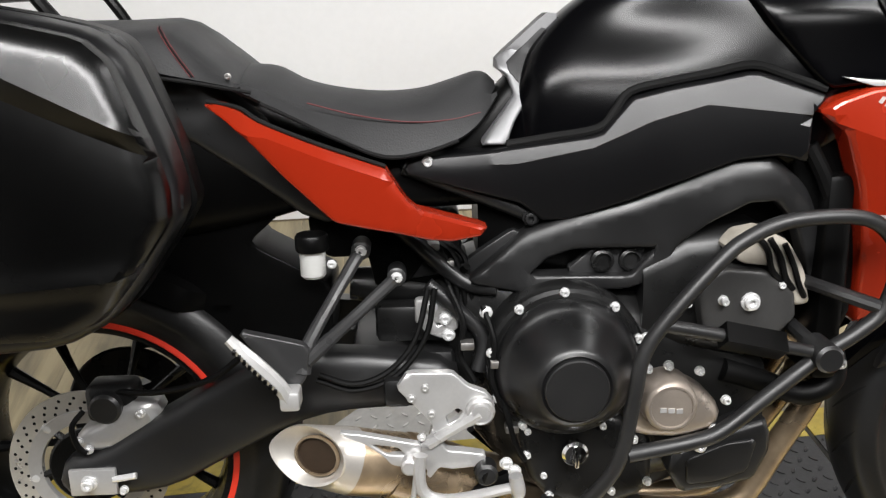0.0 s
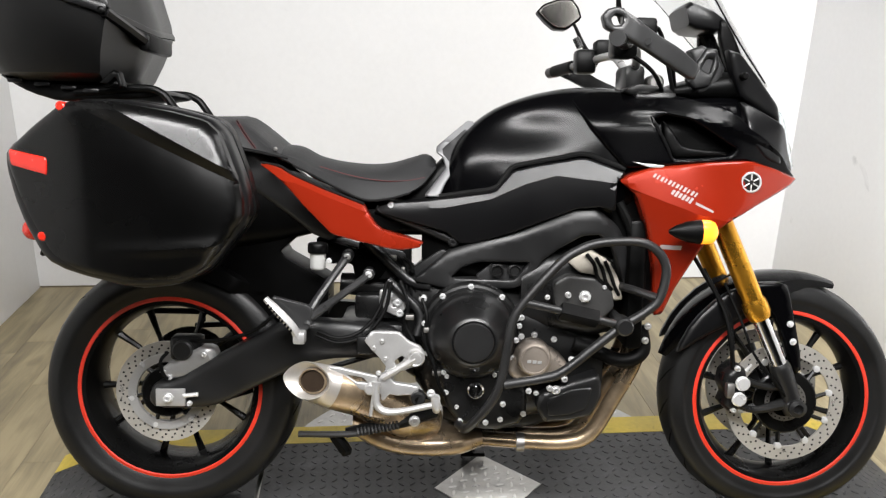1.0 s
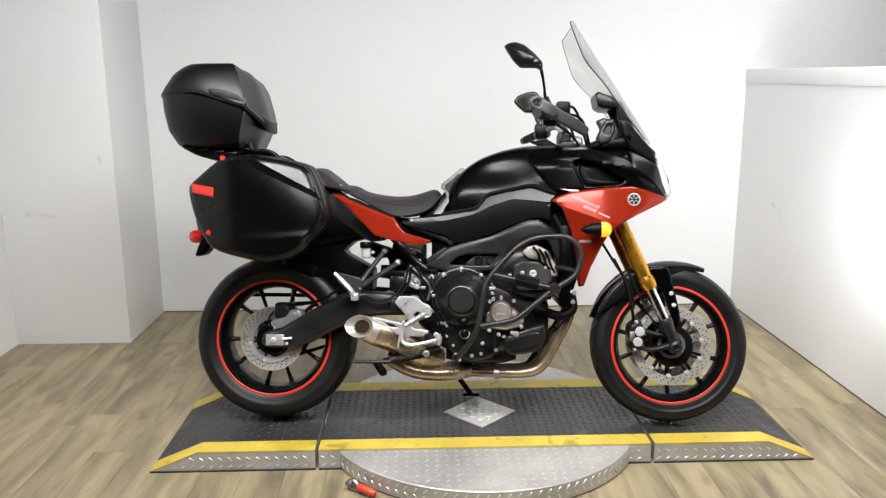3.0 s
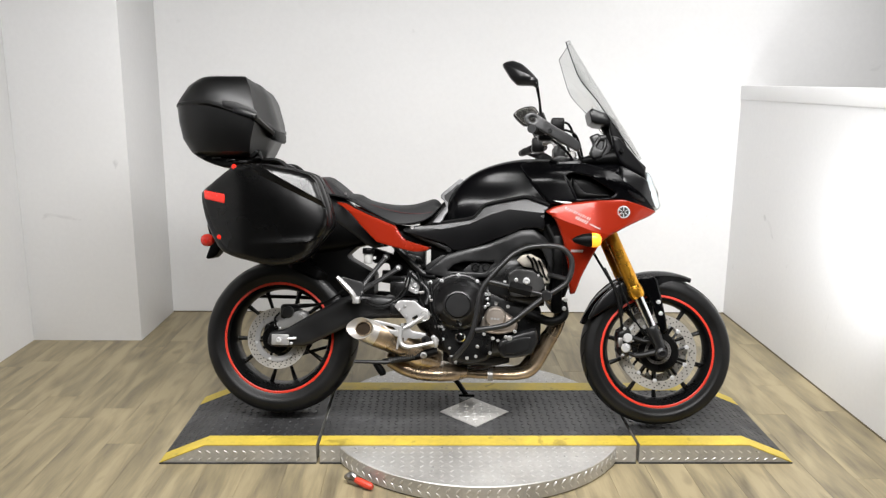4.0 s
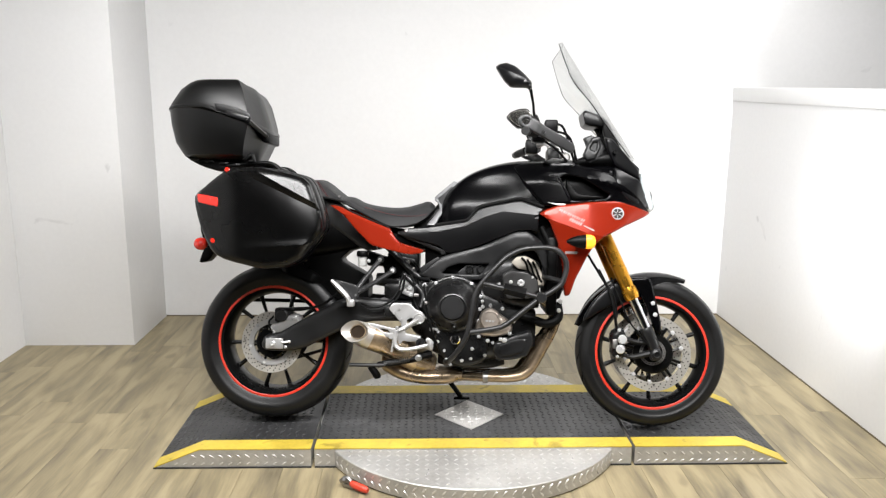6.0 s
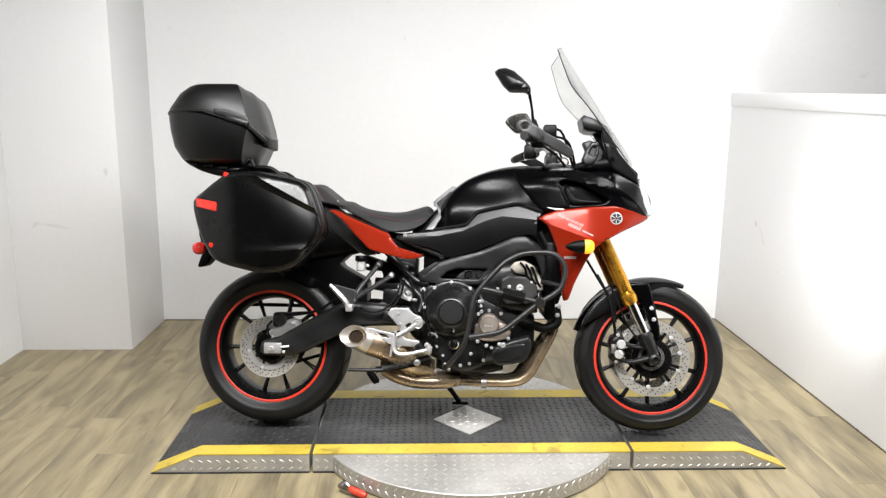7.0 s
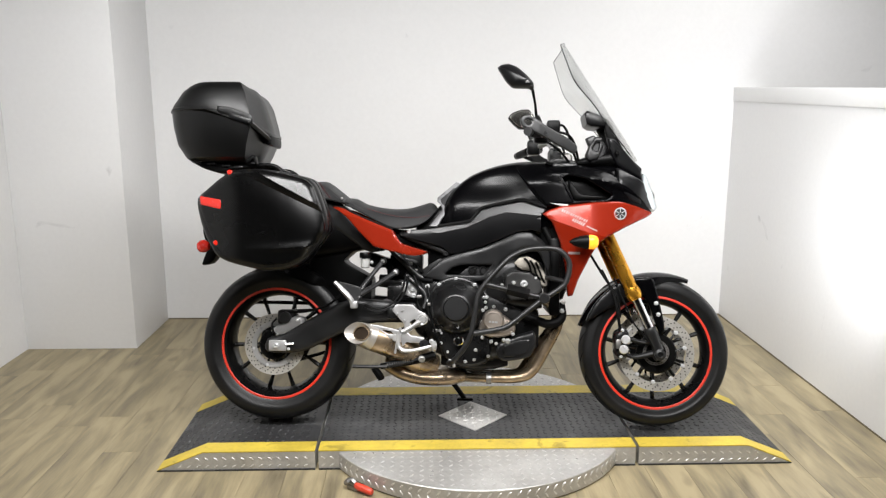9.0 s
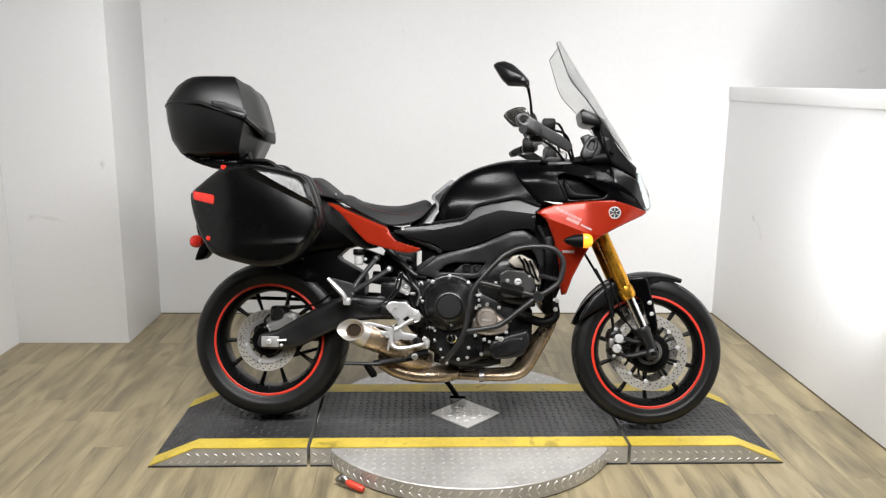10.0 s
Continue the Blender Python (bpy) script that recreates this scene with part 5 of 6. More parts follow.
for dx, r, m in ((0.0, 0.0008, M_thread), (0.0048, 0.0008, M_thread), (0.0024, 0.0015, M_groove)):
    part("seat_stitch", tube([seat_flank(PILLION, x + dx, z, 0.0006) for x, z in spline([(0.157, 0.975), (0.172, 0.962), (0.184, 0.946), (0.213, 0.910)], 5)], r, 5), m, pill)
bolts(pill, [(0.262, -0.158, 0.910)], 0.0042, 0.006, M_steel)
part("seat_seam", tube([(0.06, -0.142, 0.926), (0.14, -0.1515, 0.914), (0.22, -0.158, 0.902), (0.29, -0.1555, 0.888)], 0.0028, 6), M_groove, pill)
part("seat_seam", tube([(0.30, -0.151, 0.873), (0.345, -0.151, 0.851), (0.40, -0.146, 0.822), (0.464, -0.136, 0.794), (0.52, -0.119, 0.796), (0.57, -0.101, 0.809)], 0.003, 6), M_groove, seat)

# tank and body
bm = hull_along([(0.645, 0.70, 0.865, 0.054), (0.69, 0.69, 0.945, 0.086), (0.76, 0.68, 1.008, 0.103), (0.85, 0.68, 1.048, 0.116), (0.95, 0.69, 1.070, 0.138), (1.05, 0.72, 1.072, 0.166), (1.15, 0.78, 1.060, 0.155), (1.22, 0.82, 1.045, 0.14)], 2.7, k=72, steps=8)
for v in bm.verts:
    v.co.y *= 1 - 0.28 * math.exp(-((v.co.x - 0.82) / 0.15) ** 2 - ((v.co.z - 0.975) / 0.070) ** 2)
part("tank_base", hull_along([(0.55, 0.74, 0.80, 0.055), (0.62, 0.74, 0.865, 0.052), (0.66, 0.75, 0.90, 0.045), (0.72, 0.76, 0.90, 0.045)], 3), M_plastic, bike, "black filler under seat and tank")
part("fuel_tank", bm, M_gloss, bike, "gloss black fuel tank with recessed knee flanks", sharp=60)


def trim_face(x, z):
    return min(-0.012, -0.085 + 0.55 * max(0, z - 0.80))


gp = part("knee_trim", pillow([(0.633, 0.921), (0.708, 0.986), (0.723, 0.984), (0.723, 0.932), (0.715, 0.916), (0.655, 0.832), (0.641, 0.800), (0.603, 0.800), (0.656, 0.868), (0.647, 0.895), (0.633, 0.905)], lambda x, z: trim_face(x, z) - 0.004, 0.007, 0.006, 0.04, step=0.009, keep=0.08), M_pad, bike, "satin silver trim between seat and tank")
part("knee_pad", pillow([(0.643, 0.913), (0.702, 0.969), (0.709, 0.965), (0.708, 0.925), (0.664, 0.881), (0.654, 0.896), (0.643, 0.902)], lambda x, z: trim_face(x, z) - 0.0085, 0.004, 0.004, 0.006, step=0.008, keep=0.06), M_seat, gp, "black pad")
other_side(gp)
SP_FOLD = [(0.56, 0.770), (0.66, 0.778), (0.76, 0.800), (0.84, 0.838), (0.91, 0.860), (1.045, 0.846), (1.08, 0.840)]


def panel_face(x, z):
    zf = float(np.interp(x, [p[0] for p in SP_FOLD], [p[1] for p in SP_FOLD]))
    y = -0.095 - 0.10 * (x - 0.5) - 0.10 * (x - 0.5) ** 2
    return y + 0.30 * max(0, z - zf) + 1.3 * max(0, zf - z) ** 2


sp = part("side_panel", pillow([(0.484, 0.775), (0.516, 0.786), (0.608, 0.794), (0.769, 0.818), (0.813, 0.869), (0.865, 0.883), (0.974, 0.904), (1.068, 0.871), (1.046, 0.846), (1.047, 0.780), (1.012, 0.789), (0.959, 0.782), (0.892, 0.752), (0.812, 0.719), (0.728, 0.692), (0.691, 0.690), (0.658, 0.717), (0.587, 0.735), (0.495, 0.759)],
                               panel_face, 0.006, 0.006, 0.04, step=0.011, keep=0.07, folds=[SP_FOLD[1:-1]]), M_satin, bike, "satin black side panel below the tank", sharp=14)
other_side(sp)
part("panel_gap", tube([(x, panel_face(x, z) + 0.004, z) for x, z in ((0.640, 0.802), (0.70, 0.812), (0.768, 0.825), (0.792, 0.850), (0.813, 0.876), (0.865, 0.890), (0.92, 0.901), (0.974, 0.911), (1.02, 0.897), (1.068, 0.879))], 0.0065, 8, 4), M_groove, sp)
# upper fairing
def fairing_face(x, z):
    return -0.152 - 0.36 * (x - 1.0) + 0.88 * (x - 1.0) ** 2 + 0.02 * (z - 0.90) + 8.0 * max(0, z - 0.965) ** 2


SCOOP = [(1.124, 0.992), (1.150, 1.004), (1.205, 0.994), (1.262, 0.962), (1.318, 0.928), (1.300, 0.914), (1.236, 0.908), (1.168, 0.905), (1.146, 0.948)]
uf = part("upper_fairing", pillow([(1.000, 1.064), (1.10, 1.062), (1.20, 1.050), (1.300, 1.025), (1.380, 0.965), (1.440, 0.915), (1.485, 0.862), (1.462, 0.858), (1.355, 0.902), (1.24, 0.896), (1.124, 0.886), (1.066, 0.880), (1.031, 0.916), (0.993, 0.962), (0.960, 1.018), (0.945, 1.050)],
                                  lambda x, z: fairing_face(x, z) - 0.010 * math.exp(-((z - 1.020 + 0.22 * max(0, x - 1.12) + 0.9 * max(0, x - 1.26) ** 2) / 0.012) ** 2) * min(1, max(0, (x - 1.03) / 0.05)), 0.008, 0.008, 0.034, step=0.010, keep=0.12, holes=[SCOOP]), M_gloss, bike, "gloss black upper fairing with an intake scoop")
other_side(uf)


def cheek(x, z):
    return fairing_face(x, z) - 0.003


part("fairing_inset", pillow(grown(SCOOP, 0.004), lambda x, z: fairing_face(x, z) + 0.030, 0.002, 0.004, 0.01, step=0.014, keep=0.1), M_plastic, uf, "black recessed intake")
part("intake_vane", pillow([(1.150, 0.994), (1.172, 0.966), (1.194, 0.934), (1.292, 0.922), (1.296, 0.914), (1.170, 0.907), (1.150, 0.948)], lambda x, z: fairing_face(x, z) + 0.016 - 0.10 * (x - 1.15), 0.006, 0.010, 0.012, step=0.012, keep=0.1), M_plastic, uf, "black intake vane")
part("inset_edge", tube([(x, cheek(x, z) - 0.006, z) for x, z in ((1.118, 1.000), (1.126, 0.984), (1.145, 0.948), (1.158, 0.922), (1.168, 0.900))], (0.002, 0.0038, 0.0038, 0.0034, 0.002), 8), M_satin, uf, "satin intake edge")
part("badge", slab([(1.076, 0.897), (1.107, 0.893), (1.149, 0.890), (1.144, 0.884), (1.118, 0.884)], lambda x, z: cheek(x, z) - 0.012, 0.006, 0.001), M_alu, uf, "small silver triangular badge")
part("nose_cowl", hull_along([(1.18, 0.87, 1.05, 0.12), (1.30, 0.86, 1.07, 0.15), (1.38, 0.86, 1.065, 0.135), (1.44, 0.862, 1.045, 0.105), (1.48, 0.868, 1.00, 0.075), (1.51, 0.88, 0.95, 0.04)], 2.4), M_gloss, bike, "gloss black nose cowl")
RF_FOLD = [(1.04, 0.848), (1.13, 0.815), (1.22, 0.782), (1.29, 0.765), (1.33, 0.775)]


def wing_face(x, z):
    zf = float(np.interp(x, [p[0] for p in RF_FOLD], [p[1] for p in RF_FOLD]))
    y = -0.185 - 0.035 * math.exp(-((x - 1.25) / 0.13) ** 2) + 1.9 * max(0, x - 1.33) ** 2
    return y + (0.28 * max(0, zf - z) if x < 1.33 else 0) + 0.10 * max(0, z - zf)


rf = part("side_fairing", pillow([(1.050, 0.852), (1.075, 0.868), (1.12, 0.884), (1.24, 0.898), (1.346, 0.904), (1.42, 0.885), (1.484, 0.862), (1.46, 0.845), (1.369, 0.803), (1.300, 0.765), (1.262, 0.735), (1.235, 0.685), (1.198, 0.60), (1.178, 0.53), (1.160, 0.525), (1.150, 0.585), (1.142, 0.66), (1.120, 0.745), (1.088, 0.822)],
                                 wing_face, 0.009, 0.010, 0.03, step=0.012, keep=0.10, folds=[RF_FOLD]), M_red, bike, "gloss red metallic side fairing", sharp=12)
def decal(x, z, w, h, lean=0.35, drop=0.47):
    """A slanting bar lying on the red fairing."""
    pts = [(x - lean * h * 0.5, z - h / 2), (x + w - lean * h * 0.5, z - h / 2 - drop * w), (x + w + lean * h * 0.5, z + h / 2 - drop * w), (x + lean * h * 0.5, z + h / 2)]
    bm = bmesh.new()
    rings([[(a, wing_face(a, b) - q, b) for a, b in pts] for q in (0.008, 0.0098)], bm=bm)
    part("decal_bar", bm, M_white, rf, "white decal bar")


for k in range(12):
    decal(1.124 + 0.0082 * k, 0.8675 - 0.46 * 0.0082 * k, 0.0034 if k % 2 else 0.0046, 0.0095 if k % 3 else 0.0080, 0.7)
for k in range(6):
    decal(1.164 + 0.0078 * k, 0.8310 - 0.46 * 0.0078 * k, 0.0050, 0.0115 if k % 2 else 0.0095, 0.7)
decal(1.216, 0.8060, 0.040, 0.005)
decal(1.152, 0.700, 0.045, 0.010, 0.1, 0.0)
other_side(rf)
EY = wing_face(1.345, 0.855) - 0.009
part("round_emblem", revolve([(0.0228, 0.004), (0.0228, -0.003), (0.0195, -0.004), (0, -0.004)], (1.345, EY, 0.855), 32), M_engine, rf, "round chrome and black emblem")
part("emblem_ring", revolve([(0.0240, 0.0), (0.0240, -0.004), (0.0222, -0.006), (0.0200, -0.006), (0.0190, -0.004)], (1.345, EY, 0.855), 32), M_bolt, rf)
for k in range(6):
    a = radians(30 + 60 * k)
    part("emblem_bar", tube([(1.345 + 0.005 * math.cos(a), EY - 0.004, 0.855 + 0.005 * math.sin(a)), (1.345 + 0.0190 * math.cos(a), EY - 0.004, 0.855 + 0.0190 * math.sin(a))], 0.0018, 6), M_bolt, rf)
# indicator
ind = part("turn_signal", rings([[(x, -0.250 + r * 0.72 * math.cos(a), 0.744 + r * math.sin(a)) for a in (2 * math.pi * k / 20 for k in range(20))] for x, r in ((1.150, 0.004), (1.165, 0.014), (1.19, 0.023), (1.215, 0.027), (1.222, 0.0275))]), M_plastic, bike, "black turn signal with a lit amber lens")
part("amber_lens", rings([[(x, -0.250 + r * 0.72 * math.cos(a), 0.744 + r * math.sin(a)) for a in (2 * math.pi * k / 20 for k in range(20))] for x, r in ((1.222, 0.0275), (1.240, 0.027), (1.252, 0.022), (1.258, 0.012))]), M_amber, ind, "lit amber lens")
part("signal_stem", tube([(1.215, -0.25, 0.744), (1.22, -0.18, 0.75)], 0.012, 10), M_plastic, ind)
# headlamps
for s in (-1, 1):
    h = part("headlamp", pillow([(1.452, 1.022), (1.468, 1.018), (1.495, 0.965), (1.523, 0.895), (1.515, 0.872), (1.486, 0.866), (1.462, 0.92), (1.450, 0.97)], lambda x, z: -0.085 + 0.9 * (x - 1.45), 0.018, 0.02, 0.05, step=0.011), M_lamp, bike, "clear twin headlamp lens")
    if s > 0:
        other_side(h)
        bpy.data.objects.remove(h)
# windscreen
loops = []
centre = spline([(1.445, 1.080), (1.386, 1.178), (1.345, 1.240), (1.296, 1.318), (1.232, 1.416), (1.192, 1.478), (1.142, 1.556)], 4)
edge = spline([(1.400, 0.120, 1.085), (1.340, 0.132, 1.160), (1.295, 0.150, 1.215), (1.240, 0.168, 1.288), (1.172, 0.182, 1.366), (1.142, 0.172, 1.435), (1.113, 0.154, 1.522)], 4)
for (x, z), (ex, ey, ez) in zip(centre, edge):
    outer = [(x + (ex - x) * abs(v) ** 1.8, ey * v, z + (ez - z) * abs(v) ** 1.8) for v in (k / 8 - 1 for k in range(17))]
    loops.append(outer)
bm = rings([lp + [(x - 0.0028, y * 0.995, z - 0.0012) for x, y, z in lp[::-1]] for lp in loops])
ws = part("windscreen", bm, M_screen, bike, "tall smoke-tinted clear windscreen")
ws.visible_shadow = False
part("screen_edge", tube([r[0] for r in loops], 0.0019, 6, 2), M_plastic, ws)
part("screen_edge", tube([r[-1] for r in loops], 0.0012, 6, 2), M_plastic, ws)
part("screen_edge", tube(loops[-1], 0.0014, 6, 2), M_frame, ws)
# dash and stays
dash = part("dash", hull_along([(1.18, 1.05, 1.075, 0.08), (1.26, 1.045, 1.10, 0.11), (1.34, 1.04, 1.115, 0.12), (1.41, 1.03, 1.08, 0.10), (1.45, 1.02, 1.05, 0.07)], 3.2), M_plastic, bike, "black instrument cowl")
part("meter", rings([superloop(x, zb, zt, hw, 6, tilt=-0.25) for x, zb, zt, hw in ((1.225, 1.222, 1.268, 0.070), (1.240, 1.212, 1.280, 0.078), (1.290, 1.208, 1.262, 0.076), (1.315, 1.212, 1.245, 0.066))]), M_satin, dash, "black instrument display")
for yy in (-0.075, 0.075):
    part("screen_bracket", pillow([(1.300, 1.235), (1.318, 1.238), (1.352, 1.165), (1.385, 1.10), (1.345, 1.085), (1.315, 1.145), (1.302, 1.19)], yy, 0.006, 0.008, 0.012, step=0.012, keep=0.1), M_plastic, dash)
part("dash_bracket", pillow([(1.222, 1.085), (1.236, 1.130), (1.258, 1.165), (1.285, 1.162), (1.290, 1.12), (1.268, 1.075), (1.235, 1.068)], -0.115, 0.008, 0.010, 0.014, step=0.010, keep=0.1, holes=[[(1.248, 1.115), (1.262, 1.142), (1.276, 1.138), (1.268, 1.105)]]), M_frame, dash)
part("dash_panel", pillow([(1.300, 1.160), (1.333, 1.153), (1.385, 1.098), (1.441, 1.034), (1.450, 0.990), (1.342, 1.050), (1.318, 1.100)], lambda x, z: -0.135 + 0.25 * (x - 1.30), 0.012, 0.014, 0.02, step=0.010, keep=0.1), M_satin, dash, "satin black dash side panel")
part("nose_panel", pillow([(1.338, 1.046), (1.446, 0.984), (1.464, 0.928), (1.490, 0.876), (1.393, 0.908), (1.346, 0.955)], lambda x, z: fairing_face(x, z) - 0.006 + 0.5 * max(0, x - 1.43), 0.006, 0.008, 0.03, step=0.012, keep=0.08), M_satin, dash, "satin black nose side panel")
part("meter_bracket", pillow([(1.222, 1.160), (1.252, 1.172), (1.290, 1.150), (1.308, 1.118), (1.290, 1.070), (1.245, 1.060), (1.222, 1.092), (1.236, 1.128)], -0.105, 0.008, 0.012, 0.03, step=0.010, keep=0.08), M_bracket, dash, "dark grey plastic meter bracket")
part("dash_knob", revolve([(0.009, -0.14), (0.009, -0.158), (0.006, -0.162), (0, -0.162)], (1.338, 0, 1.098), 16), M_plastic, dash)
part("meter_stay", tube([(1.29, 0, 1.22), (1.33, 0, 1.14), (1.36, 0, 1.08)], 0.018, 8), M_plastic, dash)
# handlebar, guards, levers, mirrors
bar = part("handlebar", tube([(0.985, -0.40, 1.145), (1.04, -0.25, 1.155), (1.09, -0.12, 1.165), (1.11, -0.05, 1.125), (1.11, 0.05, 1.125), (1.09, 0.12, 1.165), (1.04, 0.25, 1.155), (0.985, 0.40, 1.145)], 0.011, 12, 5), M_alu, bike, "bright aluminium tapered handlebar")
part("bar_clamp", box(1.085, 1.135, -0.055, 0.055, 1.055, 1.128, 0.012), M_engine, bar)
part("top_yoke", slab([(1.06, 1.060), (1.10, 1.078), (1.17, 1.070), (1.19, 1.050), (1.10, 1.046)], -0.13, 0.26, 0.004), M_engine, bar)
part("ignition_lock", revolve([(0.020, -0.03), (0.020, -0.075), (0.014, -0.080), (0, -0.080)], (1.155, 0, 1.085), 16), M_steel, bar)
for s in (-1, 1):
    part("grip", tube([(0.985, 0.40 * s, 1.145), (1.02, 0.30 * s, 1.152)], 0.0175, 14), M_hose, bar, "black rubber grip")
    part("bar_end", tube([(0.975, 0.43 * s, 1.143), (0.985, 0.40 * s, 1.145)], 0.016, 14), M_frame, bar)
    part("switch_box", box(1.01, 1.065, 0.215 * s - 0.03, 0.215 * s + 0.03, 1.125, 1.19, 0.01), M_plastic, bar)
    part("lever", tube([(1.07, 0.22 * s, 1.158), (1.075, 0.30 * s, 1.150), (1.04, 0.41 * s, 1.140)], (0.008, 0.006, 0.007), 8), M_frame, bar)
    part("master_reservoir", box(1.06, 1.11, 0.20 * s - 0.03, 0.20 * s + 0.03, 1.165, 1.215, 0.008), M_plastic, bar)
    g = part("hand_guard", pillow([(0.948, 1.188), (0.958, 1.202), (0.980, 1.208), (1.010, 1.190), (1.06, 1.158), (1.115, 1.132), (1.162, 1.098), (1.150, 1.068), (1.09, 1.098), (1.04, 1.125), (0.985, 1.152), (0.955, 1.165)], lambda x, z: -0.405 + 0.30 * max(0, x - 1.02), 0.006, 0.006, 0.018, step=0.008, keep=0.14, holes=[[(0.966, 1.183), (0.975, 1.192), (0.990, 1.188), (0.988, 1.172), (0.972, 1.170)]]), M_bracket, bike, "dark grey plastic hand guard")
    if s > 0:
        far = other_side(g)
        for v in far.data.vertices:
            v.co += Vector((0.045, -0.02, -0.035))
        bpy.data.objects.remove(g)
    stem = [(1.050, 0.24 * s, 1.18), (1.020, 0.25 * s, 1.215), (1.011, 0.262 * s, 1.27), (0.999, 0.28 * s, 1.322)] if s < 0 else [(1.055, 0.24, 1.18), (1.045, 0.29, 1.215), (1.035, 0.37, 1.275), (1.025, 0.40, 1.295)]
    part("mirror_stem", tube(stem, (0.0075, 0.0065, 0.0050, 0.0065), 8), M_plastic, bike, "black mirror stem")
    part("stem_nut", tube([(1.030, 0.246 * s, 1.200), (1.018, 0.252 * s, 1.226)], 0.0105, 6), M_engine, bike)


def near_shell(x, z):
    """Mirror back with a crease along it."""
    return -0.300 + 0.75 * max(0, z - (1.399 - 0.42 * (x - 0.868)))


part("mirror", pillow([(0.866, 1.400), (0.880, 1.415), (0.908, 1.423), (0.942, 1.411), (0.978, 1.376), (1.001, 1.346), (1.004, 1.324), (0.996, 1.313), (0.984, 1.323), (0.924, 1.324), (0.900, 1.347)], near_shell, 0.028, 0.036, 0.012, step=0.008, keep=0.12,
                      folds=[[(0.885, 1.392), (0.985, 1.350)]]), M_satin, bike, "black rear-view mirror shell", sharp=20)
MIRROR = [(0.931, 1.325), (0.948, 1.345), (0.987, 1.356), (1.024, 1.353), (1.043, 1.328), (1.053, 1.296), (1.016, 1.267), (0.981, 1.272), (0.956, 1.295)]
mirror = part("mirror", pillow(MIRROR, lambda x, z: 0.405 - 0.75 * (x - 0.99) - 0.27 * (z - 1.312), 0.005, 0.006, 0.035, step=0.010, keep=0.14), M_plastic, bike, "black rear-view mirror shell")
part("mirror_glass", pillow(grown(MIRROR, -0.006), lambda x, z: 0.3975 - 0.75 * (x - 0.99) - 0.27 * (z - 1.312), 0.0005, 0.004, 0.003, step=0.012, keep=0.14), M_mirror, mirror, "silvered mirror glass")
for i, (a, b, c2) in enumerate((((1.06, -0.20, 1.16), (1.13, -0.16, 1.20), (1.19, -0.10, 1.06)), ((1.05, -0.21, 1.14), (1.11, -0.2, 1.10), (1.17, -0.10, 1.05)), ((1.06, 0.20, 1.16), (1.14, 0.15, 1.18), (1.18, 0.08, 1.05)), ((1.08, -0.18, 1.18), (1.16, -0.14, 1.16), (1.20, -0.08, 1.07)))):
    part("cable", tube([a, b, c2], 0.005, 8, 6), M_hose, bike)

# crash bars
def bar_side():
    c = part("crash_bar", tube([(0.695, -0.15, 0.255), (0.715, -0.215, 0.272), (0.775, -0.245, 0.362), (0.797, -0.25, 0.470), (0.806, -0.25, 0.530), (0.832, -0.25, 0.578), (0.905, -0.245, 0.662), (0.945, -0.24, 0.693), (1.00, -0.238, 0.714), (1.085, -0.24, 0.718), (1.130, -0.24, 0.698), (1.152, -0.24, 0.655), (1.140, -0.24, 0.590), (1.110, -0.24, 0.558), (1.059, -0.242, 0.526)], 0.0105, 14, 5), M_bar, bike, "black tubular crash bar")
    part("lower_tube", tube([(1.059, -0.242, 0.526), (0.99, -0.244, 0.470), (0.925, -0.247, 0.418), (0.88, -0.248, 0.402), (0.792, -0.248, 0.386)], 0.0108, 12, 5), M_bar, c)
    part("cross_tube", tube([(0.832, -0.25, 0.578), (0.93, -0.246, 0.556), (1.059, -0.242, 0.526)], 0.0095, 12, 4), M_bar, c)
    part("bar_clamp", tube([(0.915, -0.247, 0.560), (1.000, -0.244, 0.540)], 0.0205, 4), M_plastic, c)
    part("bar_joint", revolve([(0.020, -0.215), (0.020, -0.262), (0.016, -0.266), (0, -0.266)], (1.059, 0, 0.526), 20), M_frame, c)
    part("bar_stay", tube([(1.059, -0.24, 0.526), (1.06, -0.14, 0.53)], 0.011, 10), M_frame, c)
    part("bar_stay", tube([(1.135, -0.24, 0.59), (1.09, -0.20, 0.60), (1.07, -0.15, 0.60)], 0.010, 10), M_frame, c)
    return c


left_bar = bar_side()
o = other_side(left_bar)
for ch in left_bar.children:
    other_side(ch, o)

# luggage
OUT = [(-0.101, 1.0), (-0.009, 1.002), (0.10, 0.986), (0.172, 0.968), (0.198, 0.944), (0.217, 0.896), (0.233, 0.850), (0.243, 0.806), (0.243, 0.775), (0.200, 0.712), (0.164, 0.667), (0.112, 0.641), (0.022, 0.631), (-0.114, 0.660), (-0.164, 0.683), (-0.205, 0.751), (-0.228, 0.808), (-0.244, 0.868), (-0.245, 0.90), (-0.174, 0.953)]
FOLD_A = [(-0.04, 1.0125), (0.26, 0.8505)]
FOLD_B = [(-0.04, 0.9760), (0.26, 0.8320)]
FOLD_C = [(-0.19, 0.700), (0.04, 0.708), (0.10, 0.712), (0.19, 0.719), (0.25, 0.745)]


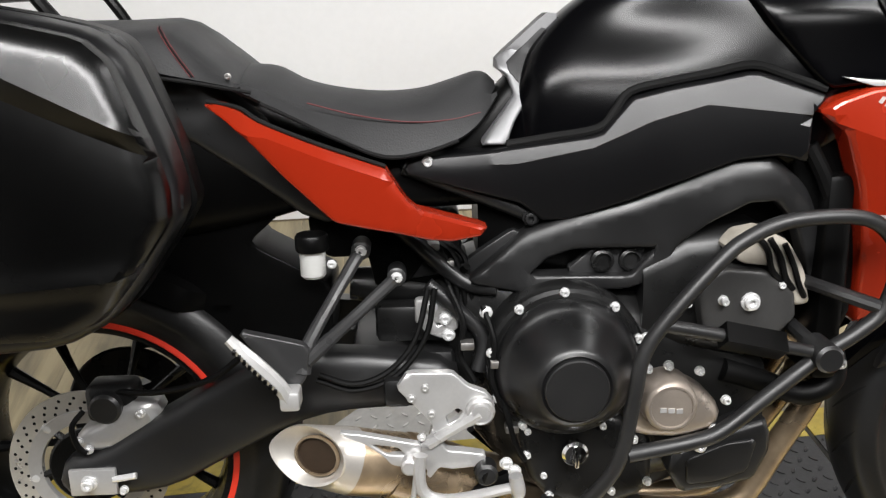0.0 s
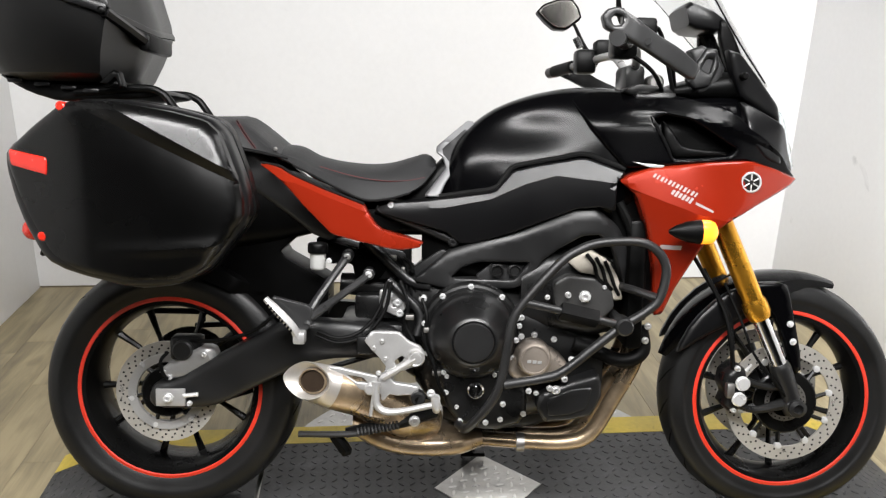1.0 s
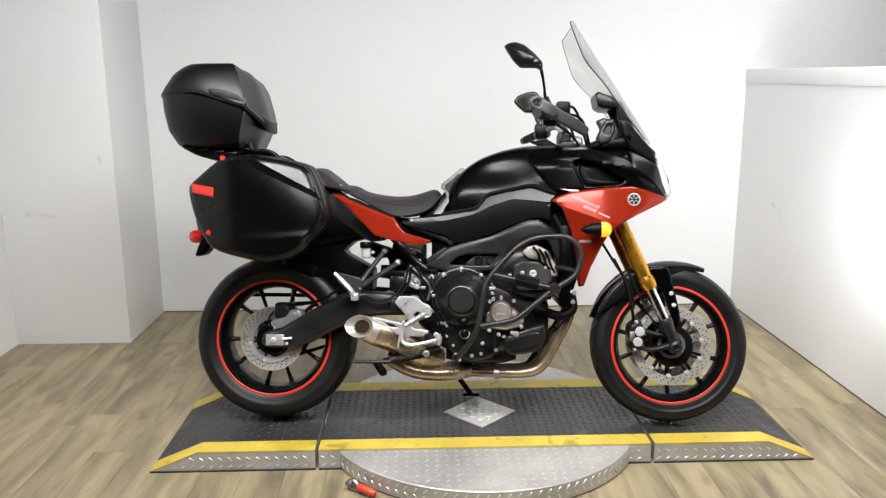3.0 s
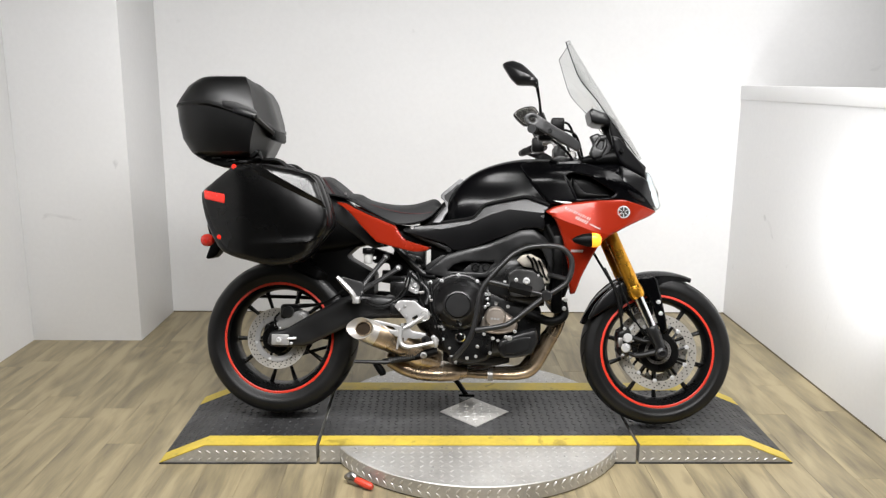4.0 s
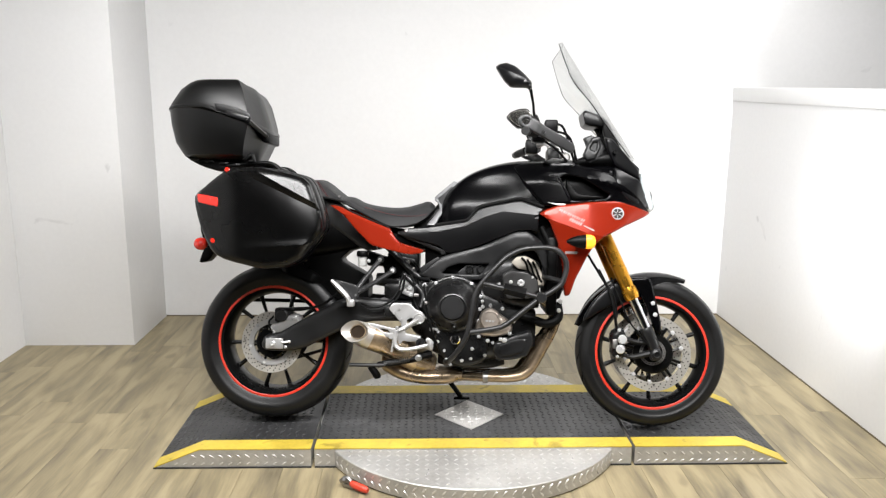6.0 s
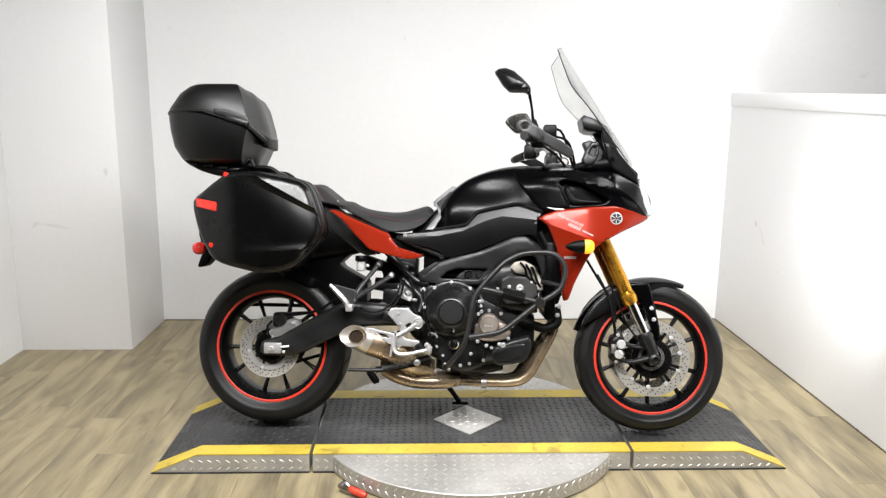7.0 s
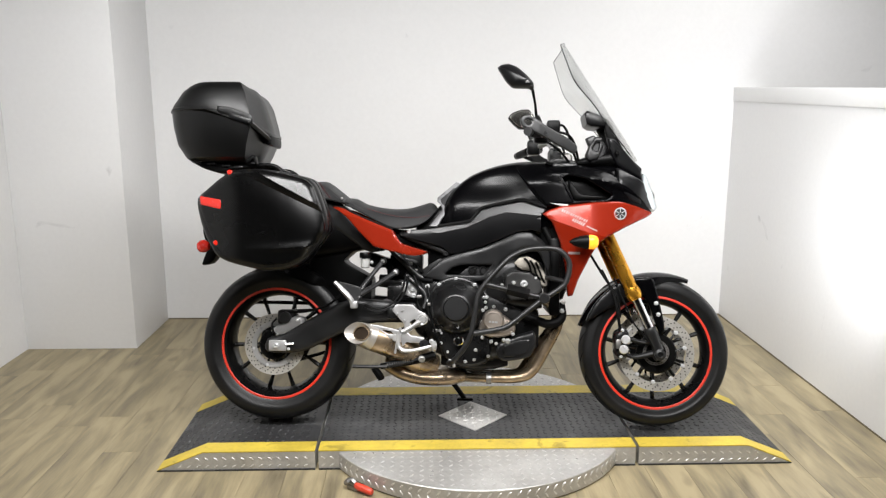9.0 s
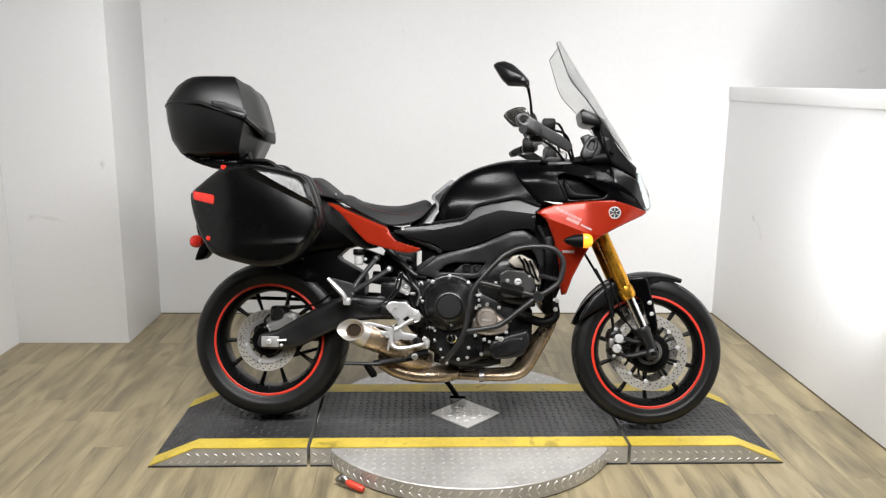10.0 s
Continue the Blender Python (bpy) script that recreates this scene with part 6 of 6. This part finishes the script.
def case_face(x, z):
    """Depth of the lid's outer face, with its folds."""
    y = -0.425 - 0.13 * x - 0.09 * (z - 0.84) + 0.45 * max(0, -0.06 - x) ** 1.5 + 0.9 * max(0, x - 0.05) ** 2
    za = 1.0125 - 0.54 * (x + 0.04)
    zb = 0.9760 - 0.48 * (x + 0.04)
    top = -0.443 + 0.05 * (x - 0.1) + 0.35 * (x - 0.1) ** 2 + 0.45 * max(0, -0.06 - x) ** 1.5
    y += 0.85 * min(max(0, z - zb + 0.13), 0.13) ** 2 * min(1, max(0, (x + 0.10) / 0.2))
    if z > za:
        y = top + 0.27 * (z - za)
    elif z > zb:
        y += (top - y) * (z - zb) / (za - zb)
    zf = float(np.interp(x, [p[0] for p in FOLD_C], [p[1] for p in FOLD_C]))
    return y - 0.006 * math.exp(-((z - zf) / 0.014) ** 2) * min(1, max(0, (x + 0.05) / 0.12)) + 0.05 * max(0, zf - z)


def pannier():
    p = part("pannier", pillow(OUT, lambda x, z: case_face(x, z) + 0.016, 0.020, 0.022, 0.03, step=0.0085, keep=0.14, folds=[FOLD_A, FOLD_B, FOLD_C]), M_case, bike, "grained black hard side case", sharp=16)
    plane = lambda x, z: -0.425 - 0.13 * x + 0.05 * (z - 0.80) + 0.9 * max(0, x - 0.05) ** 2
    part("case_rim", pillow(grown(OUT, 0.007), lambda x, z: plane(x, z) + 0.052, 0.026, 0.024, 0.03, step=0.012, keep=0.2), M_satin, p, "black plastic rim seam")
    part("case_seam", pillow(grown(OUT, 0.003), lambda x, z: plane(x, z) + 0.078, 0.004, 0.006, 0.02, step=0.016, keep=0.2), M_groove, p)
    loops = []
    for d, k in ((0.086, 1.0), (0.090, 1.035), (0.118, 1.04), (0.150, 0.985), (0.200, 0.925), (0.245, 0.86)):
        loops.append([(k * x, plane(x, z) + d, 0.81 + k * (z - 0.81)) for x, z in spline(OUT + OUT[:1], 4)[:-1]])
    part("case_shell", rings(loops), M_plastic, p, "black plastic inner shell")
    return p


pn = pannier()
part("reflector", pillow([(-0.232, 0.904), (-0.141, 0.889), (-0.143, 0.853), (-0.230, 0.871)], lambda x, z: case_face(x, z) - 0.002, 0.005, 0.003, 0.014, step=0.008, keep=0.05), M_redlens, pn, "red rectangular reflector")
part("reflector", revolve([(0.0095, 0.01), (0.0095, -0.006), (0.006, -0.009), (0, -0.009)], (-0.105, case_face(-0.112, 0.990) + 0.004, 0.990), 16), M_redlens, pn, "small round red reflector")
part("reflector", revolve([(0.0095, 0.01), (0.0095, -0.006), (0.006, -0.009), (0, -0.009)], (-0.166, case_face(-0.172, 0.728) - 0.001, 0.728), 16), M_redlens, pn, "small round red reflector")
far_pannier = other_side(pn)
for ch in list(pn.children):
    other_side(ch, far_pannier)
for ob in [far_pannier, *far_pannier.children]:
    ob.data.transform(Matrix.Translation((-0.06, -0.03, -0.03)))
part("case_mount", tube([(-0.05, -0.16, 0.90), (0.06, -0.15, 0.84), (0.15, -0.14, 0.79)], 0.014, 10), M_plastic, bike)

# top case on its rack
rack = part("luggage_rack", pillow([(-0.378, 1.072), (-0.350, 1.052), (-0.305, 1.028), (-0.235, 1.008), (-0.16, 1.014), (-0.06, 1.018), (0.0, 1.028), (-0.02, 1.043), (-0.1, 1.054), (-0.2, 1.052), (-0.3, 1.064)], -0.12, 0.012, 0.012, 0.24, step=0.018), M_plastic, bike, "black luggage rack plate")
for x in (-0.33, -0.27, -0.21, -0.16):
    part("rack_lug", box(x - 0.018, x + 0.018, -0.142, -0.125, 1.050 - 0.12 * (x + 0.33), 1.060 - 0.12 * (x + 0.33), 0.003), M_satin, rack)
part("rack_clip", pillow([(-0.125, 1.050), (-0.092, 1.080), (-0.080, 1.076), (-0.070, 1.042), (-0.078, 1.040), (-0.088, 1.064), (-0.105, 1.048)], -0.18, 0.004, 0.004, 0.02, step=0.008, keep=0.08), M_plastic, rack)
part("grab_rail", tube([(-0.20, -0.13, 1.03), (-0.05, -0.135, 1.043), (0.0, -0.137, 1.032), (0.025, -0.138, 1.004), (0.046, -0.130, 0.972), (0.05, -0.12, 0.95)], 0.009, 10), M_plastic, rack)
part("grab_rail", tube([(-0.20, 0.13, 1.03), (-0.05, 0.135, 1.043), (0.0, 0.137, 1.032), (0.025, 0.138, 1.004), (0.046, 0.130, 0.972), (0.05, 0.12, 0.95)], 0.009, 10), M_plastic, rack)


def plan(x0, xc, x1, hw, z):
    """Case outline from above: round back, flat sides, chamfered front corners; it dips towards the front along the seam."""
    n = xc - x0
    half = [(x0, 0.0), (x0 + 0.012 * n, -0.30 * hw), (x0 + 0.05 * n, -0.56 * hw), (x0 + 0.12 * n, -0.77 * hw), (x0 + 0.23 * n, -0.91 * hw), (x0 + 0.36 * n, -0.975 * hw), (x0 + 0.52 * n, -hw), (xc - 0.012, -hw), (xc, -0.975 * hw), (x1 - 0.004, -0.32 * hw), (x1, -0.25 * hw), (x1 + 0.005, 0.0)]
    dip = 0.46 * max(0.0, 1 - (abs(z - 1.254) / (0.15 if z < 1.254 else 0.10)))
    return [(x, y, z - 1.55 * dip * max(0, x + 0.165)) for x, y in half + [(x, -y) for x, y in half[-2:0:-1]]]


low = [(-0.352, -0.120, -0.112, 0.150, 1.052), (-0.388, -0.114, -0.102, 0.186, 1.068), (-0.421, -0.100, -0.082, 0.216, 1.12), (-0.438, -0.087, -0.066, 0.232, 1.19), (-0.446, -0.078, -0.056, 0.238, 1.250)]
high = [(-0.446, -0.078, -0.056, 0.238, 1.257), (-0.442, -0.082, -0.061, 0.237, 1.275), (-0.402, -0.106, -0.092, 0.226, 1.330), (-0.366, -0.126, -0.120, 0.208, 1.358), (-0.352, -0.134, -0.130, 0.196, 1.366), (-0.29, -0.17, -0.165, 0.12, 1.376)]
tc = part("top_case", rings([plan(*q) for q in low]), M_lid, bike, "grained black hard top case", sharp=30)
part("case_lid", rings([plan(*q) for q in high]), M_lid, tc, "grained black case lid", sharp=30)
part("lid_seam", rings([plan(-0.447, -0.077, -0.055, 0.239, 1.248), plan(-0.4495, -0.0745, -0.0525, 0.2415, 1.2505), plan(-0.4495, -0.0745, -0.0525, 0.2415, 1.2595), plan(-0.447, -0.077, -0.055, 0.239, 1.262)]), M_lid, tc)
part("seam_gap", rings([plan(-0.4497, -0.0743, -0.0523, 0.2417, 1.2537), plan(-0.4497, -0.0743, -0.0523, 0.2417, 1.2555)]), M_groove, tc)
part("lid_flange", slab([(-0.208, 1.263), (-0.152, 1.256), (-0.10, 1.238), (-0.068, 1.223), (-0.066, 1.202), (-0.086, 1.205), (-0.153, 1.225), (-0.204, 1.240)], -0.247, 0.012, 0.004), M_lid, tc, "raised lip of the lid")
part("latch", box(-0.062, -0.034, -0.085, 0.085, 1.130, 1.170, 0.008), M_plastic, tc, "black front latch")
bm = box(-0.165, -0.072, -0.250, -0.236, 1.197, 1.219, 0.005)
bmesh.ops.transform(bm, matrix=Matrix.Translation((-0.1, 0, 1.203)) @ pose(0, 0, 0, 0, 17, 0) @ Matrix.Translation((0.1, 0, -1.203)), verts=bm.verts[:])
part("hinge_strap", bm, M_satin, tc)
part("hinge_strap", tube([(-0.078, -0.240, 1.196), (-0.064, -0.160, 1.176), (-0.048, -0.075, 1.152)], (0.012, 0.011, 0.012), 6, 3), M_satin, tc)
part("strap_pin", revolve([(0.008, -0.24), (0.008, -0.254), (0.005, -0.256), (0, -0.256)], (-0.080, 0, 1.197), 12), M_plastic, tc)
part("case_base", box(-0.33, -0.09, -0.12, 0.12, 1.040, 1.056, 0.006), M_plastic, tc)
for ob in [tc, *tc.children]:
    ob.data.transform(Matrix.Translation((-0.008, 0, 0.003)))

# tail light, plate holder
ph = part("plate_holder", pillow([(-0.345, 0.79), (-0.32, 0.79), (-0.27, 0.70), (-0.30, 0.64), (-0.345, 0.628), (-0.335, 0.66), (-0.32, 0.70)], -0.03, 0.006, 0.008, 0.06, step=0.012), M_plastic, bike, "black plate holder")
part("plate_stay", tube([(-0.33, 0.0, 0.76), (-0.2, 0.0, 0.83), (-0.05, 0.0, 0.86)], 0.02, 10), M_plastic, ph)
part("tail_lamp", box(-0.29, -0.22, -0.07, 0.07, 0.90, 0.94, 0.01), M_redlens, bike, "red tail lamp")
for s in (-1, 1):
    rl = part("rear_signal", rings([[(x, 0.135 * s + r * math.cos(a), 0.712 + r * math.sin(a)) for a in (2 * math.pi * k / 20 for k in range(20))] for x, r in ((-0.326, 0.008), (-0.322, 0.017), (-0.313, 0.024), (-0.300, 0.0265), (-0.287, 0.024), (-0.277, 0.014))]), M_redlens, bike, "round red rear signal lens")
    part("signal_stem", tube([(-0.29, 0.13 * s, 0.712), (-0.29, 0.02 * s, 0.715)], 0.010, 8), M_plastic, rl)


# no piece sits deeper than thing > part > piece
for ob in list(bike.children_recursive):
    chain = [ob]
    while chain[-1].parent is not bike:
        chain.append(chain[-1].parent)
    if len(chain) > 2:
        ob.parent = chain[-1]


# the machine leans on its stand a little more the higher a part sits
def settled(x, y, z):
    d = 0.07 * z - 0.035
    return x + d * (x - 0.58) / 3.1, y + d, z - d * (1.36 - z) / 3.1


done, turning = set(), (rear_wheel, front_wheel)
for ob in bike.children_recursive:
    if ob.location.length > 1e-6:
        ob.location = settled(*ob.location)
    elif ob.data.name not in done:
        done.add(ob.data.name)
        round_part = ob in turning or ob.parent in turning or ob.parent.parent in turning
        for v in ob.data.vertices:
            x, y, z = settled(*v.co)
            v.co = (v.co.x, y, v.co.z) if round_part else (x, y, z)

# ---- small things on the floor ----
clamp = thing("toggle_clamp", "steel locking clamp with a red plastic grip beside the turntable", "clamp", pose(-0.455, -0.168, 0.0, rz=-33))
part("jaw", tube([(-0.045, 0.0, 0.02), (-0.02, 0.0, 0.035), (0.0, 0.0, 0.028)], (0.010, 0.013, 0.010), 8), M_steel, clamp)
part("arm", box(-0.035, 0.012, -0.008, 0.008, 0.004, 0.02, 0.003), M_steel, clamp)
part("screw", tube([(-0.03, 0.02, 0.012), (-0.02, -0.015, 0.04)], 0.006, 8), M_steel, clamp)
part("grip", tube([(0.0, 0.0, 0.024), (0.02, 0.0, 0.021), (0.06, 0.0, 0.017), (0.075, 0.0, 0.016)], (0.010, 0.0135, 0.0135, 0.009), 10), M_handle, clamp, "red plastic grip")

# ---- floor planks ----
PWID, PLEN, YMIN = 0.152, 0.92, -0.95
x = LEFT
row = 0
plank_obs = {}
while x < RIGHT:
    w = min(PWID, RIGHT - x)
    y = YMIN - random.random() * PLEN
    while y < BACK:
        y0, y1 = max(y, YMIN), min(y + PLEN, BACK)
        if y1 - y0 > 0.03:
            key = (round(w, 3), round(y1 - y0, 3))
            if key not in plank_obs:
                bm = box(0.0005, w - 0.0005, 0.0005, y1 - y0 - 0.0005, -0.006, 0.0)
                first = part("plank", bm, M_plank, floor)
                first.location = (x, y0, 0)
                plank_obs[key] = first
            else:
                again(plank_obs[key], Matrix.Translation((x, y0, 0)), floor)
        y += PLEN
    x += PWID
    row += 1
part("alcove_boards", box(RIGHT + 0.14, FAR_RIGHT, FRONT, BACK, -0.006, 0.0), M_plank, floor)
# Near-black floor out of view, added so the cases mirror no lit planks.
part("shop_floor", box(-4.5, 4.5, DARK_END, YMIN - 0.002, -0.006, 0.0), M_unseen, floor)
part("shop_floor", box(-4.5, LEFT - 0.001, YMIN, SIDE, -0.006, 0.0), M_unseen, floor)
part("shop_floor", box(RIGHT + 0.001, 4.5, YMIN, FRONT - 0.001, -0.006, 0.0), M_unseen, floor)
